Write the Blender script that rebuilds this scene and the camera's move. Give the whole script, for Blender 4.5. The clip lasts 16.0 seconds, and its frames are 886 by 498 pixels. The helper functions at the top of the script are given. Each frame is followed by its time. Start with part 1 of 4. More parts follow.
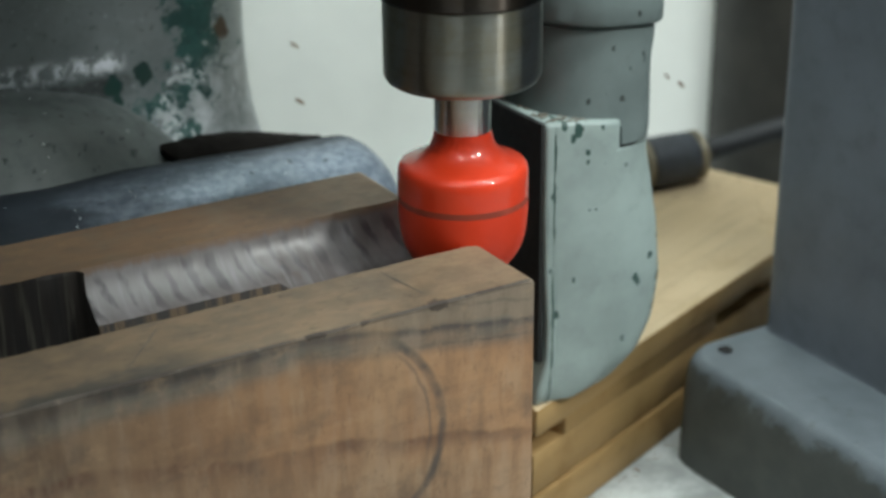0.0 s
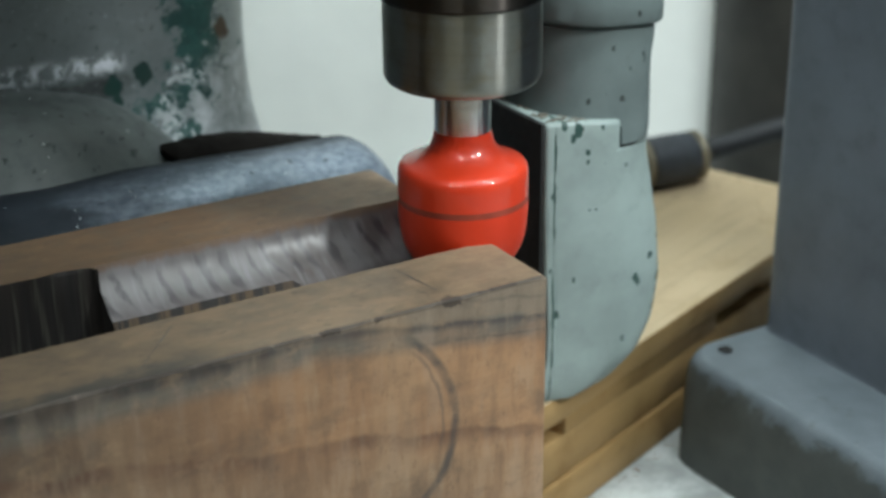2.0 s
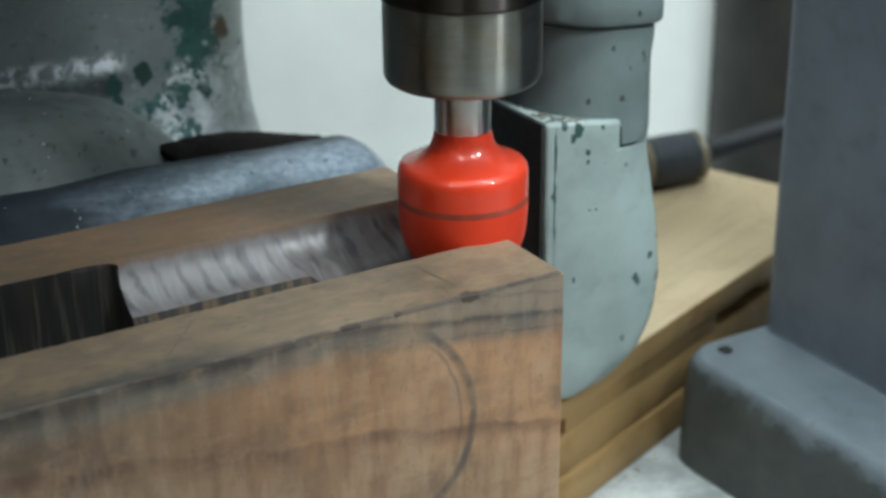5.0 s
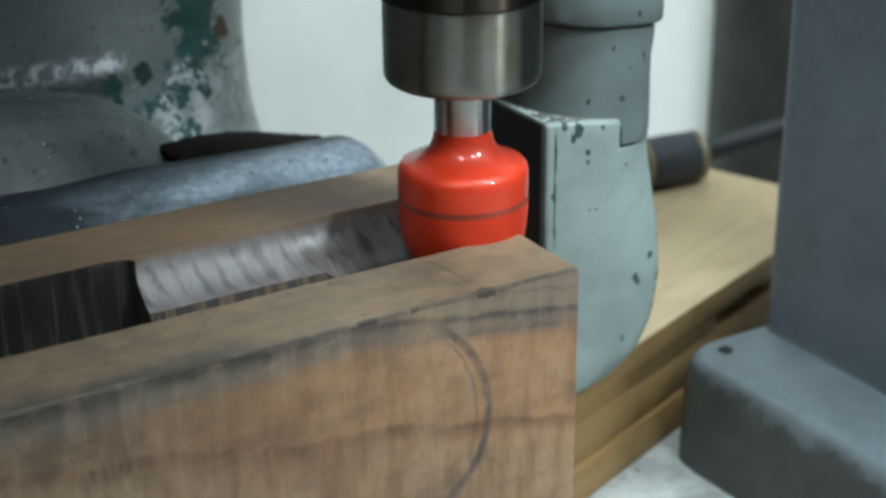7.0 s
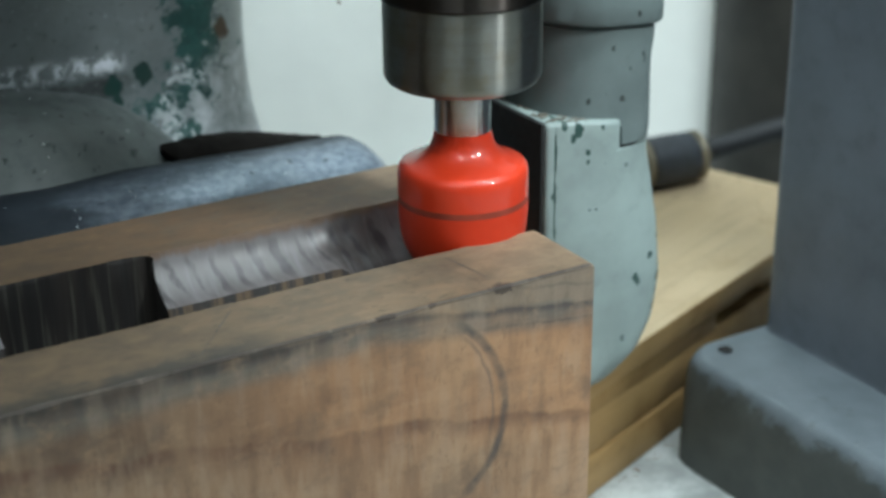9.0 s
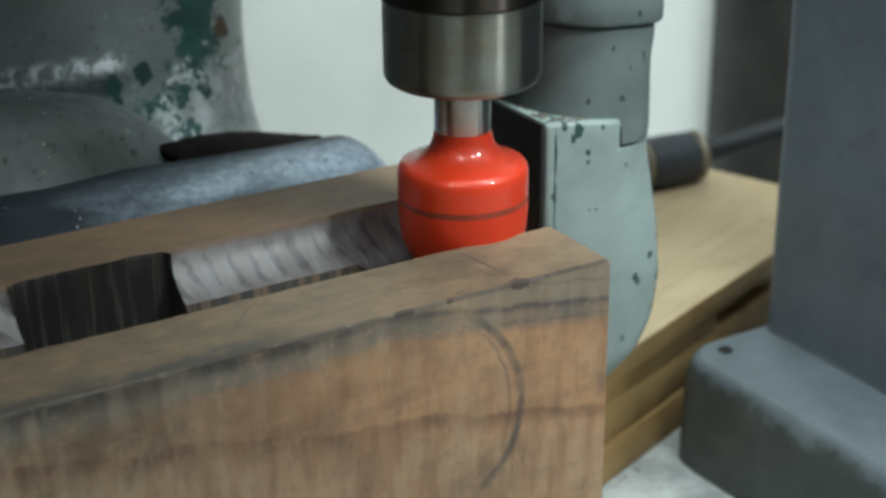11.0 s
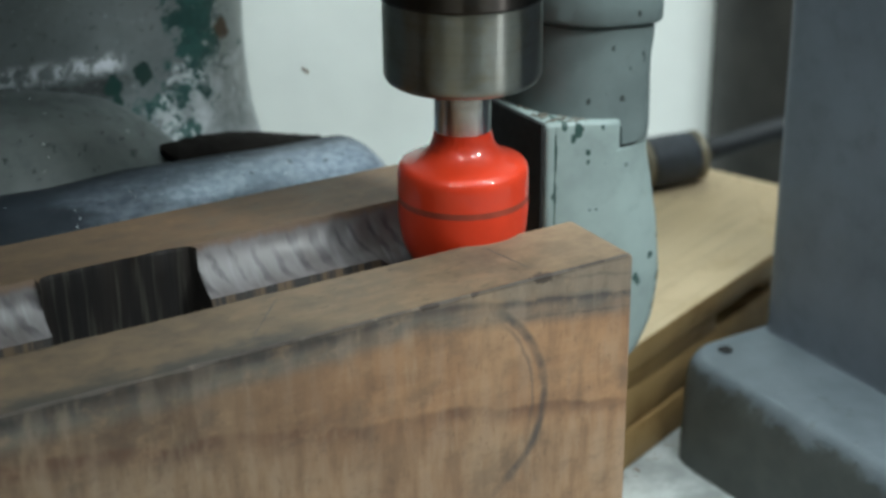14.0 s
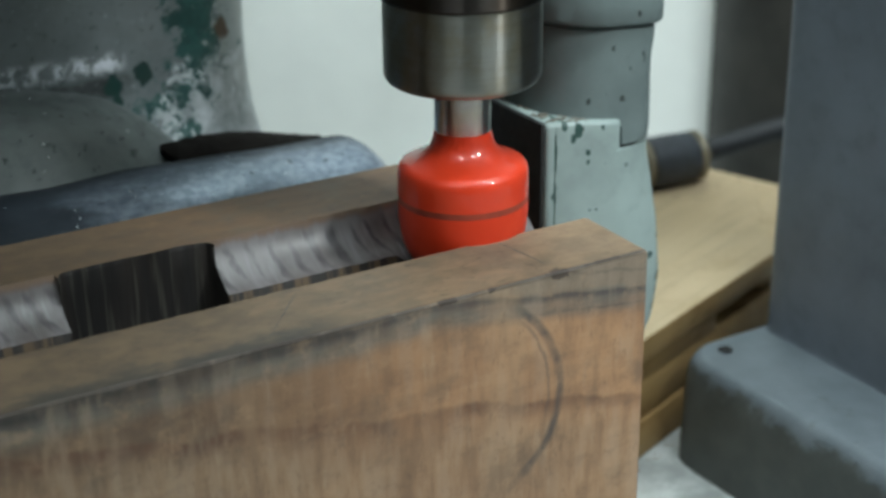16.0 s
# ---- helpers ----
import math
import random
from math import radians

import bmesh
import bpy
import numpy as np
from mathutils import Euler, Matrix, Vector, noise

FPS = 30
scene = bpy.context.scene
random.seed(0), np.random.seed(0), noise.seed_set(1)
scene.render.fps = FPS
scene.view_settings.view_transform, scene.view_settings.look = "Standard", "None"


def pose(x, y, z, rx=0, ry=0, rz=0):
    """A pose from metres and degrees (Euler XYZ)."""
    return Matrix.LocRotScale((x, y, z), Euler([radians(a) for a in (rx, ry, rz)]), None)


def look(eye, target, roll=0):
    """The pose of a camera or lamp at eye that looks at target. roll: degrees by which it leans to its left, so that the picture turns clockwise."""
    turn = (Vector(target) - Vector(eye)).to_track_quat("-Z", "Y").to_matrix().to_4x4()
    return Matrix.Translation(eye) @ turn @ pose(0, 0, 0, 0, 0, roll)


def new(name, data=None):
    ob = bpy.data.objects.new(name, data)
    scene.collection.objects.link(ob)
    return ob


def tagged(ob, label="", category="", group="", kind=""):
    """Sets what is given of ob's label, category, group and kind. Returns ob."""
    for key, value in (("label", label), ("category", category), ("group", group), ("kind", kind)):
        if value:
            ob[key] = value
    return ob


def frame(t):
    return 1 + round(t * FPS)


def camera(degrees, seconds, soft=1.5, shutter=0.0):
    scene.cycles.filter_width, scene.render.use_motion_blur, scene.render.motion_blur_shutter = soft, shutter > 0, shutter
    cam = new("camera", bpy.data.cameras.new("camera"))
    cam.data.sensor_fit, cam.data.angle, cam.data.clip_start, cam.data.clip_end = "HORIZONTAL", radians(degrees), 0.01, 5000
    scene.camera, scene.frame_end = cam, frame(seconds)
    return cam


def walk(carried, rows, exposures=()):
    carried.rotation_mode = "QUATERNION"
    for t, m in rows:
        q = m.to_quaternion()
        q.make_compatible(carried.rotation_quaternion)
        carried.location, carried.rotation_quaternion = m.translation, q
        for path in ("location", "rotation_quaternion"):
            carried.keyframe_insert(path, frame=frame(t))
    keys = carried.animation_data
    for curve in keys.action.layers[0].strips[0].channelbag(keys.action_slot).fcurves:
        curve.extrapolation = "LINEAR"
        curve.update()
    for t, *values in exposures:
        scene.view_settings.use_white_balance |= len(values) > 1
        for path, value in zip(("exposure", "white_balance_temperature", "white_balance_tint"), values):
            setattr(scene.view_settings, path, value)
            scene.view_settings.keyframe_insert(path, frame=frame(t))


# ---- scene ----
cam = camera(31.28, 16.0, soft=3.0)
EYE = (-0.00428, -0.32953, 0.12476)
VIEW = look(EYE, (-0.00428, -0.00544, -0.01281), -0.55)
cam.data.dof.use_dof, cam.data.dof.focus_distance, cam.data.dof.aperture_fstop = True, 0.335, 17.0
walk(cam, [(0.0, VIEW), (16.0, VIEW)], [(0.0, -0.03, 6380, 8), (1.5, 0.05, 6170, 8), (3.0, 0.02, 6170, 8), (4.0, 0.09, 6100, 8), (6.5, 0.09, 5940, 6), (9.0, 0.11, 5940, 6), (11.5, -0.04, 6150, 5), (12.5, -0.05, 6150, 6), (14.0, 0.0, 6060, 6), (16.0, -0.02, 6060, 6)])

# ---- light: unseen workshop tubes behind and above the camera, set by the cutter's highlights ----
world = bpy.data.worlds.new("world")
scene.world = world
world.use_nodes = True
world.node_tree.nodes["Background"].inputs[0].default_value = (0.75, 0.85, 0.9, 1)
world.node_tree.nodes["Background"].inputs[1].default_value = 0.05


def area_lamp(x, y, z, length, turn, power, tilt=0):
    data = bpy.data.lights.new("area_light", "AREA")
    data.shape, data.size, data.size_y = "RECTANGLE", length, 0.07
    data.energy, data.color = power, (0.92, 1.0, 0.98)
    ob = new("area_light", data)
    ob.matrix_world = pose(x, y, z, 0, 0, turn) @ pose(0, 0, 0, tilt)
    return ob


area_lamp(-0.30, -0.60, 1.00, 0.22, 82, 3.3)
area_lamp(-0.10, -0.70, 1.00, 0.22, 82, 2.2)
area_lamp(0.62, -0.66, 1.00, 0.4, 75, 4.2)
# unseen lamp tilted at the back wall, added to brighten it
area_lamp(0.20, -0.15, 0.85, 0.6, 0, 19.5, 78)
# unseen spot added as key light; its soft cone dims the left side
spot = bpy.data.lights.new("added_spot", "SPOT")
spot.energy, spot.color, spot.spot_size, spot.spot_blend, spot.shadow_soft_size = 23.0, (0.97, 1.0, 0.96), radians(17), 1.0, 0.055
new("added_spot", spot).matrix_world = look((0.68, -0.37, 0.63), (0.016, 0.04, -0.02))

TABLE = -0.112          # height of the machine table
TOP = -0.0085           # height of the workpiece's top
AZ = 30.5               # the feed direction, degrees from x
BX = Vector((math.cos(radians(AZ)), math.sin(radians(AZ)), 0))
BY = Vector((-math.sin(radians(AZ)), math.cos(radians(AZ)), 0))


# ---- materials ----
class Nodes:
    """A small builder of node materials."""

    def __init__(self, name):
        self.mat = bpy.data.materials.new(name)
        self.mat.use_nodes = True
        self.tree = self.mat.node_tree
        self.shader = self.tree.nodes["Principled BSDF"]
        self.coord = self.tree.nodes.new("ShaderNodeTexCoord").outputs["Object"]

    def put(self, socket, value):
        if isinstance(value, bpy.types.NodeSocket):
            self.tree.links.new(value, socket)
        else:
            socket.default_value = value

    def noise(self, scale, detail=4.0, stretch=(1, 1, 1), rough=0.6, shift=0.0):
        m = self.tree.nodes.new("ShaderNodeMapping")
        m.inputs["Scale"].default_value = stretch
        m.inputs["Location"].default_value = (shift, shift, shift)
        self.tree.links.new(self.coord, m.inputs["Vector"])
        n = self.tree.nodes.new("ShaderNodeTexNoise")
        n.inputs["Scale"].default_value = scale
        n.inputs["Detail"].default_value = detail
        n.inputs["Roughness"].default_value = rough
        self.tree.links.new(m.outputs[0], n.inputs["Vector"])
        return n.outputs["Fac"]

    def ramp(self, fac, low, high, a=0.0, b=1.0):
        r = self.tree.nodes.new("ShaderNodeMapRange")
        r.interpolation_type = "SMOOTHSTEP"
        for i, v in enumerate((fac, low, high, a, b)):
            self.put(r.inputs[i], v)
        return r.outputs[0]

    def mix(self, fac, a, b, mode="MIX"):
        m = self.tree.nodes.new("ShaderNodeMix")
        m.data_type, m.blend_type = "RGBA", mode
        self.put(m.inputs[0], fac)
        for i, c in ((6, a), (7, b)):
            self.put(m.inputs[i], (*c, 1) if isinstance(c, tuple) else c)
        return m.outputs[2]

    def math(self, op, a, b=0.0, c=0.0):
        m = self.tree.nodes.new("ShaderNodeMath")
        m.operation = op
        for i, v in enumerate((a, b, c)):
            self.put(m.inputs[i], v)
        return m.outputs[0]

    def axes(self):
        s = self.tree.nodes.new("ShaderNodeSeparateXYZ")
        self.tree.links.new(self.coord, s.inputs[0])
        return s.outputs

    def edge_gouges(self, colour, y0, z0, spots):
        x, y, z = self.axes()
        e = self.math("MAXIMUM", self.math("ABSOLUTE", self.math("SUBTRACT", y, y0)), self.math("ABSOLUTE", self.math("SUBTRACT", z, z0)))
        wob = self.math("MULTIPLY_ADD", self.noise(650, 4, shift=5.5), 2.6, -0.3)
        frayed = self.math("MULTIPLY", self.ramp(e, 0.0010, 0.0003), self.ramp(self.noise(130, 5, (1, 0.2, 0.2), shift=7.0), 0.28, 0.48))
        colour = self.mix(self.math("MULTIPLY", frayed, 0.8), colour, (0.055, 0.042, 0.034))
        for at, a, b in spots:
            dx = self.math("DIVIDE", self.math("SUBTRACT", x, at), a)
            de = self.math("DIVIDE", e, b)
            d = self.math("SQRT", self.math("ADD", self.math("MULTIPLY", dx, dx), self.math("MULTIPLY", de, de)))
            colour = self.mix(self.math("MULTIPLY", self.ramp(self.math("MULTIPLY", d, wob), 1.0, 0.75), 0.85), colour, (0.05, 0.035, 0.028))
        return colour

    def done(self, colour, rough=0.5, metal=0.0, bump=None, depth=0.0003, coat=0.0, strength=0.6):
        self.put(self.shader.inputs["Base Color"], (*colour, 1) if isinstance(colour, tuple) else colour)
        self.put(self.shader.inputs["Roughness"], rough)
        self.put(self.shader.inputs["Metallic"], metal)
        self.put(self.shader.inputs["Coat Weight"], coat)
        if bump is not None:
            b = self.tree.nodes.new("ShaderNodeBump")
            b.inputs["Strength"].default_value = strength
            b.inputs["Distance"].default_value = depth
            self.tree.links.new(bump, b.inputs["Height"])
            self.tree.links.new(b.outputs[0], self.shader.inputs["Normal"])
        return self.mat


def painted_iron(name, base, chip, chips=0.70, rough=0.42, size=1.0, spots=(), crease=None):
    """Old enamel on cast iron: mottled, pitted, with chips down to an older coat."""
    n = Nodes(name)
    cloud = n.noise(35 * size, 5)
    grime = n.noise(140 * size, 6, shift=3.1)
    pale = tuple(min(1, c * 1.10) for c in base)
    dull = tuple(c * 0.80 for c in base)
    colour = n.mix(n.ramp(cloud, 0.3, 0.7), dull, pale)
    colour = n.mix(n.math("MULTIPLY", n.ramp(grime, 0.5, 0.75), 0.32), colour, tuple(c * 0.5 for c in base))
    flake = n.noise(210 * size, 3, rough=0.5, shift=7.7)
    mask = n.ramp(flake, chips, chips + 0.025)
    if spots:
        x, y, z = n.axes()
        wob = n.math("MULTIPLY_ADD", n.noise(700, 4, shift=5.5), 1.6, 0.2)
        for u, h, r in spots:
            du, dh = n.math("MULTIPLY", n.math("SUBTRACT", x, u), 1.0), n.math("MULTIPLY", n.math("SUBTRACT", z, h), 0.7)
            d = n.math("SQRT", n.math("ADD", n.math("MULTIPLY", du, du), n.math("MULTIPLY", dh, dh)))
            mask = n.math("MAXIMUM", mask, n.ramp(n.math("MULTIPLY", d, wob), r, r * 0.85))
    if crease:
        # uneven dark line along the front lip, its crease's shade put into the colour
        wander = n.math("MULTIPLY_ADD", n.noise(60, 4, shift=4.4), 0.0012, -0.0006)
        gap = n.math("ABSOLUTE", n.math("SUBTRACT", n.math("ADD", x, wander), crease))
        low = n.math("MULTIPLY", n.ramp(z, 0.0015, 0.0), n.ramp(y, 0.0185, 0.0175))
        width = n.ramp(n.noise(220, 3, shift=8.8), 0.35, 0.7, 0.00015, 0.0005)
        mask = n.math("MAXIMUM", mask, n.math("MULTIPLY", n.math("LESS_THAN", gap, width), low))
    colour = n.mix(mask, colour, chip)
    height = n.math("SUBTRACT", n.math("MULTIPLY", grime, 0.4), mask)
    return n.done(colour, n.ramp(grime, 0.2, 0.8, rough - 0.1, rough + 0.2), 0.0, height, 0.0002)


GOUGES = ((-0.0266, 0.0026, 0.0017), (-0.0537, 0.0024, 0.0010), (-0.0430, 0.0012, 0.0008), (-0.0150, 0.007, 0.0004), (-0.0900, 0.010, 0.0006))


def worn_column():
    """Grey enamel rubbed through to green along the column's edge, and to bare metal near its foot."""
    n = Nodes("grey_enamel_worn_to_green")
    x, y, z = n.axes()
    cloud, grime = n.noise(30, 5), n.noise(160, 6, shift=3.1)
    colour = n.mix(n.ramp(cloud, 0.3, 0.7), (0.116, 0.134, 0.137), (0.196, 0.222, 0.226))
    rag = n.noise(150, 6, shift=1.3, rough=0.7)
    edge = n.math("ADD", x, n.math("MULTIPLY_ADD", rag, 0.030, -0.015))
    zone = n.math("MULTIPLY", n.ramp(edge, -0.0225, -0.0205), n.ramp(edge, -0.0070, -0.0085))
    foot = n.math("MULTIPLY", n.ramp(edge, -0.036, -0.034), n.ramp(n.math("ADD", z, n.math("MULTIPLY", rag, 0.02)), 0.015, 0.010))
    green = n.mix(n.ramp(grime, 0.35, 0.7), (0.018, 0.058, 0.053), (0.036, 0.110, 0.100))
    pale = n.mix(n.ramp(grime, 0.3, 0.7), (0.28, 0.31, 0.32), (0.60, 0.64, 0.66))
    side = n.ramp(edge, -0.0080, -0.0065)
    colour = n.mix(side, colour, (0.36, 0.40, 0.40))
    colour = n.mix(n.math("MULTIPLY", zone, n.ramp(rag, 0.36, 0.42)), colour, green)
    # green laid bare over the foot, and bare pale metal beyond it towards the edge and the bottom
    colour = n.mix(n.math("MULTIPLY", foot, n.ramp(n.noise(85, 6, shift=5.2, rough=0.72), 0.44, 0.50)), colour, green)
    bare = n.math("ADD", n.noise(120, 6, shift=8.2, rough=0.74), n.math("MULTIPLY_ADD", edge, 7.0, 0.092))
    bare = n.math("ADD", bare, n.ramp(z, -0.002, -0.016, 0.0, 0.13))
    colour = n.mix(n.math("MULTIPLY", foot, n.ramp(bare, 0.51, 0.56)), colour, pale)
    colour = n.mix(n.math("MULTIPLY", foot, n.ramp(n.noise(210, 5, shift=12.2, rough=0.7), 0.63, 0.67)), colour, (0.60, 0.64, 0.66))
    band = n.math("MULTIPLY", n.ramp(n.math("ABSOLUTE", n.math("SUBTRACT", z, 0.0060)), 0.0040, 0.0005), n.ramp(x, -0.034, -0.040))
    colour = n.mix(n.math("MULTIPLY", band, n.ramp(n.noise(260, 4, shift=2.2), 0.44, 0.60)), colour, (0.72, 0.75, 0.80))
    # dark band in the joint with the shoulder, shade painted into the colour
    joint_shade = n.math("MULTIPLY", n.ramp(n.math("ABSOLUTE", n.math("ADD", z, 0.0005)), 0.0045, 0.0015), n.ramp(x, -0.030, -0.040))
    colour = n.mix(n.math("MULTIPLY", joint_shade, n.ramp(rag, 0.35, 0.6, 0.4, 0.9)), colour, (0.022, 0.024, 0.024))
    # pits and pinhead chips all over the old paint
    pits = n.noise(520, 4, shift=17.0, rough=0.65)
    colour = n.mix(n.ramp(pits, 0.60, 0.66, 0.0, 0.55), colour, (0.035, 0.042, 0.042))
    colour = n.mix(n.ramp(pits, 0.36, 0.31, 0.0, 0.40), colour, (0.42, 0.46, 0.47))
    wob = n.math("MULTIPLY_ADD", n.noise(420, 4, shift=5.5), 1.6, 0.2)
    for u, h, r, c in ((-0.0060, 0.0105, 0.0024, (0.105, 0.070, 0.040)), (-0.0045, 0.0085, 0.0014, (0.095, 0.062, 0.037)), (-0.0395, -0.0005, 0.0027, (0.010, 0.040, 0.034)),
                       (-0.0385, -0.0050, 0.0016, (0.010, 0.040, 0.034)), (-0.0310, 0.0020, 0.0028, (0.012, 0.038, 0.033))):
        du, dh = n.math("SUBTRACT", x, u), n.math("MULTIPLY", n.math("SUBTRACT", z, h), 0.8)
        d = n.math("SQRT", n.math("ADD", n.math("MULTIPLY", du, du), n.math("MULTIPLY", dh, dh)))
        colour = n.mix(n.ramp(n.math("MULTIPLY", d, wob), r, r * 0.8), colour, c)
    return n.done(colour, n.ramp(grime, 0.2, 0.8, 0.28, 0.55), 0.0, n.math("ADD", rag, grime), 0.0003)


def sheen_bar():
    """Dark grey casting; the reflected light along its near side is painted in as a bright sheen."""
    n = Nodes("grey_casting_painted_sheen")
    x, y, z = n.axes()
    rag, grime = n.noise(120, 6, (0.5, 1, 1), shift=2.0, rough=0.7), n.noise(380, 5, shift=6.0)
    dark = n.mix(n.ramp(n.noise(40, 4), 0.3, 0.7), (0.011, 0.015, 0.020), (0.024, 0.031, 0.040))
    rub_or_sheen = n.math("MULTIPLY", n.ramp(n.math("ADD", y, n.math("MULTIPLY_ADD", rag, 0.014, -0.007)), 0.0770, 0.0610), n.ramp(n.math("ADD", x, n.math("MULTIPLY_ADD", rag, 0.06, -0.03)), -0.080, -0.036))
    bright = n.mix(n.ramp(grime, 0.35, 0.7), (0.25, 0.305, 0.385), (0.44, 0.515, 0.61))
    colour = n.mix(n.math("MULTIPLY", rub_or_sheen, 0.52), dark, bright)
    colour = n.mix(n.ramp(n.noise(340, 4, shift=9.0), 0.63, 0.68, 0.0, 0.8), colour, (0.03, 0.033, 0.038))
    n.shader.inputs["Specular IOR Level"].default_value = 0.15
    return n.done(colour, n.ramp(rub_or_sheen, 0.0, 1.0, 0.60, 0.32), n.math("MULTIPLY", rub_or_sheen, 0.35), n.math("ADD", rag, grime), 0.0002)


def pale_topped_base():
    """Slate paint over dark iron: the top pale from wear and painted light, its ragged edge chipped along the rim."""
    n = Nodes("slate_base_pale_top")
    x, y, z = n.axes()
    rag, grime = n.noise(115, 6, shift=2.0, rough=0.7), n.noise(90, 5, shift=6.0)
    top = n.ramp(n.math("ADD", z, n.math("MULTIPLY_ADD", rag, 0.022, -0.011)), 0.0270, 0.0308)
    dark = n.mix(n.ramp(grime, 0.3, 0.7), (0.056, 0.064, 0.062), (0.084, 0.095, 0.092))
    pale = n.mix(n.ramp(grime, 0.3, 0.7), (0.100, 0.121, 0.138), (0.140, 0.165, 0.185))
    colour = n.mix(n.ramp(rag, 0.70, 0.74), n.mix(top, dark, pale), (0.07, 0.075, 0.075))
    return n.done(colour, n.ramp(grime, 0.2, 0.8, 0.45, 0.65), 0.0, n.math("ADD", rag, top), 0.0003)


def board_face():
    """Sawn wood: orange brown with a grey stained band under the top edge and fine cross marks of the saw."""
    n = Nodes("sawn_wood")
    x, y, z = n.axes()
    sway = n.math("MULTIPLY_ADD", n.noise(34, 4, (1, 0.1, 0.1)), 0.008, -0.004)
    sway2 = n.math("MULTIPLY_ADD", n.noise(120, 4, (1, 0.3, 0.3), shift=2.0), 0.0032, -0.0016)
    depth = n.math("ADD", n.math("MULTIPLY_ADD", sway, 0.30, z), n.math("MULTIPLY", sway2, 0.7))
    # the band sinks slightly toward the end of the piece
    line = n.math("MINIMUM", n.math("MULTIPLY_ADD", x, -0.155, -0.0184), -0.0100)
    h = n.math("SUBTRACT", depth, line)
    saw = n.noise(290, 4, (1, 0.05, 0.20), rough=0.55)
    fibre = n.noise(60, 5, (0.5, 1, 5), rough=0.7)
    cloud = n.noise(24, 3, (0.7, 1, 1.5), shift=5.0)
    wood = n.mix(n.ramp(cloud, 0.35, 0.65), (0.30, 0.158, 0.082), (0.45, 0.252, 0.130))
    wood = n.mix(n.ramp(x, -0.055, -0.12, 0.0, 0.5), wood, (0.25, 0.158, 0.092))
    wood = n.mix(n.math("MULTIPLY", n.ramp(fibre, 0.4, 0.7), 0.22), wood, (0.20, 0.10, 0.06))
    dirt = n.noise(85, 5, (0.9, 0.5, 1.2), shift=31.0, rough=0.62)
    # darker towards the left end: the light's falloff put into the wood colour
    wood = n.mix(n.ramp(x, -0.06, -0.125, 0.0, 0.68), wood, n.mix(n.ramp(dirt, 0.35, 0.65), (0.20, 0.135, 0.085), (0.105, 0.075, 0.055)))
    grey = n.mix(n.ramp(fibre, 0.3, 0.7), (0.13, 0.115, 0.10), (0.20, 0.175, 0.145))
    below = n.ramp(h, n.ramp(x, -0.12, -0.02, -0.0075, -0.0062), -0.0028)
    colour = n.mix(n.math("MULTIPLY", below, n.ramp(n.noise(75, 5, (0.7, 1, 1.6), shift=14.0), 0.3, 0.62, 0.45, 0.95)), wood, grey)
    above = n.ramp(h, 0.0008, 0.0022)
    colour = n.mix(above, colour, n.mix(n.ramp(cloud, 0.4, 0.7), (0.24, 0.185, 0.135), (0.33, 0.245, 0.165)))
    dark = n.math("MULTIPLY", n.ramp(h, n.ramp(x, -0.105, -0.06, -0.0034, -0.0014), 0.0003), n.ramp(h, n.ramp(x, -0.10, -0.06, 0.0030, 0.0012), 0.0004))
    colour = n.mix(n.math("MULTIPLY", dark, n.ramp(n.noise(70, 4, (1, 0.1, 0.1), shift=9.0), 0.25, 0.6, 0.5, 0.9)), colour, n.mix(n.ramp(x, -0.09, -0.05), (0.028, 0.027, 0.027), (0.075, 0.066, 0.062)))
    for at, half, weight in ((0.0052, 0.0006, 0.45), (-0.0031, 0.0005, 0.55)):
        thin = n.ramp(n.math("ABSOLUTE", n.math("SUBTRACT", n.math("MULTIPLY_ADD", sway2, 0.6, h), at)), half, half * 0.2)
        thin = n.math("MULTIPLY", n.math("MULTIPLY", thin, n.ramp(x, -0.065, -0.030)), n.ramp(n.noise(55, 4, (1, 0.2, 0.2), shift=27.0), 0.35, 0.6, 0.2, weight))
        colour = n.mix(thin, colour, (0.085, 0.072, 0.064))
    # a darker growth line lower down
    line2 = n.math("MULTIPLY_ADD", x, -0.182, -0.0440)
    g = n.math("SUBTRACT", n.math("ADD", depth, sway), line2)
    colour = n.mix(n.math("MULTIPLY", n.ramp(g, 0.001, -0.010), 0.5), colour, n.mix(n.ramp(saw, 0.35, 0.65), (0.35, 0.222, 0.130), (0.45, 0.305, 0.190)))
    g = n.math("MAXIMUM", n.math("MULTIPLY", g, 2.2), n.math("MULTIPLY", g, -0.7))
    colour = n.mix(n.math("MULTIPLY", n.math("MULTIPLY", n.ramp(g, 0.0030, 0.0), n.ramp(n.noise(45, 3, shift=15.0), 0.3, 0.6, 0.4, 1.0)), 0.72), colour, (0.14, 0.066, 0.04))
    colour = n.mix(n.math("MULTIPLY", n.ramp(saw, 0.45, 0.7), 0.24), colour, (0.46, 0.34, 0.25))
    colour = n.mix(n.math("MULTIPLY", n.ramp(saw, 0.5, 0.3), 0.28), colour, (0.12, 0.075, 0.055))
    broad = n.noise(60, 3, (1, 0.1, 0.22), shift=21.0)
    colour = n.mix(n.ramp(broad, 0.5, 0.72, 0.0, 0.42), colour, (0.46, 0.31, 0.19))
    colour = n.mix(n.ramp(broad, 0.48, 0.28, 0.0, 0.30), colour, (0.15, 0.095, 0.06))
    # blotches of hand dirt and short brighter strokes of torn grain
    colour = n.mix(n.ramp(dirt, 0.50, 0.72, 0.0, 0.42), colour, (0.13, 0.095, 0.07))
    torn = n.noise(170, 3, (1.3, 0.1, 0.35), shift=37.0)
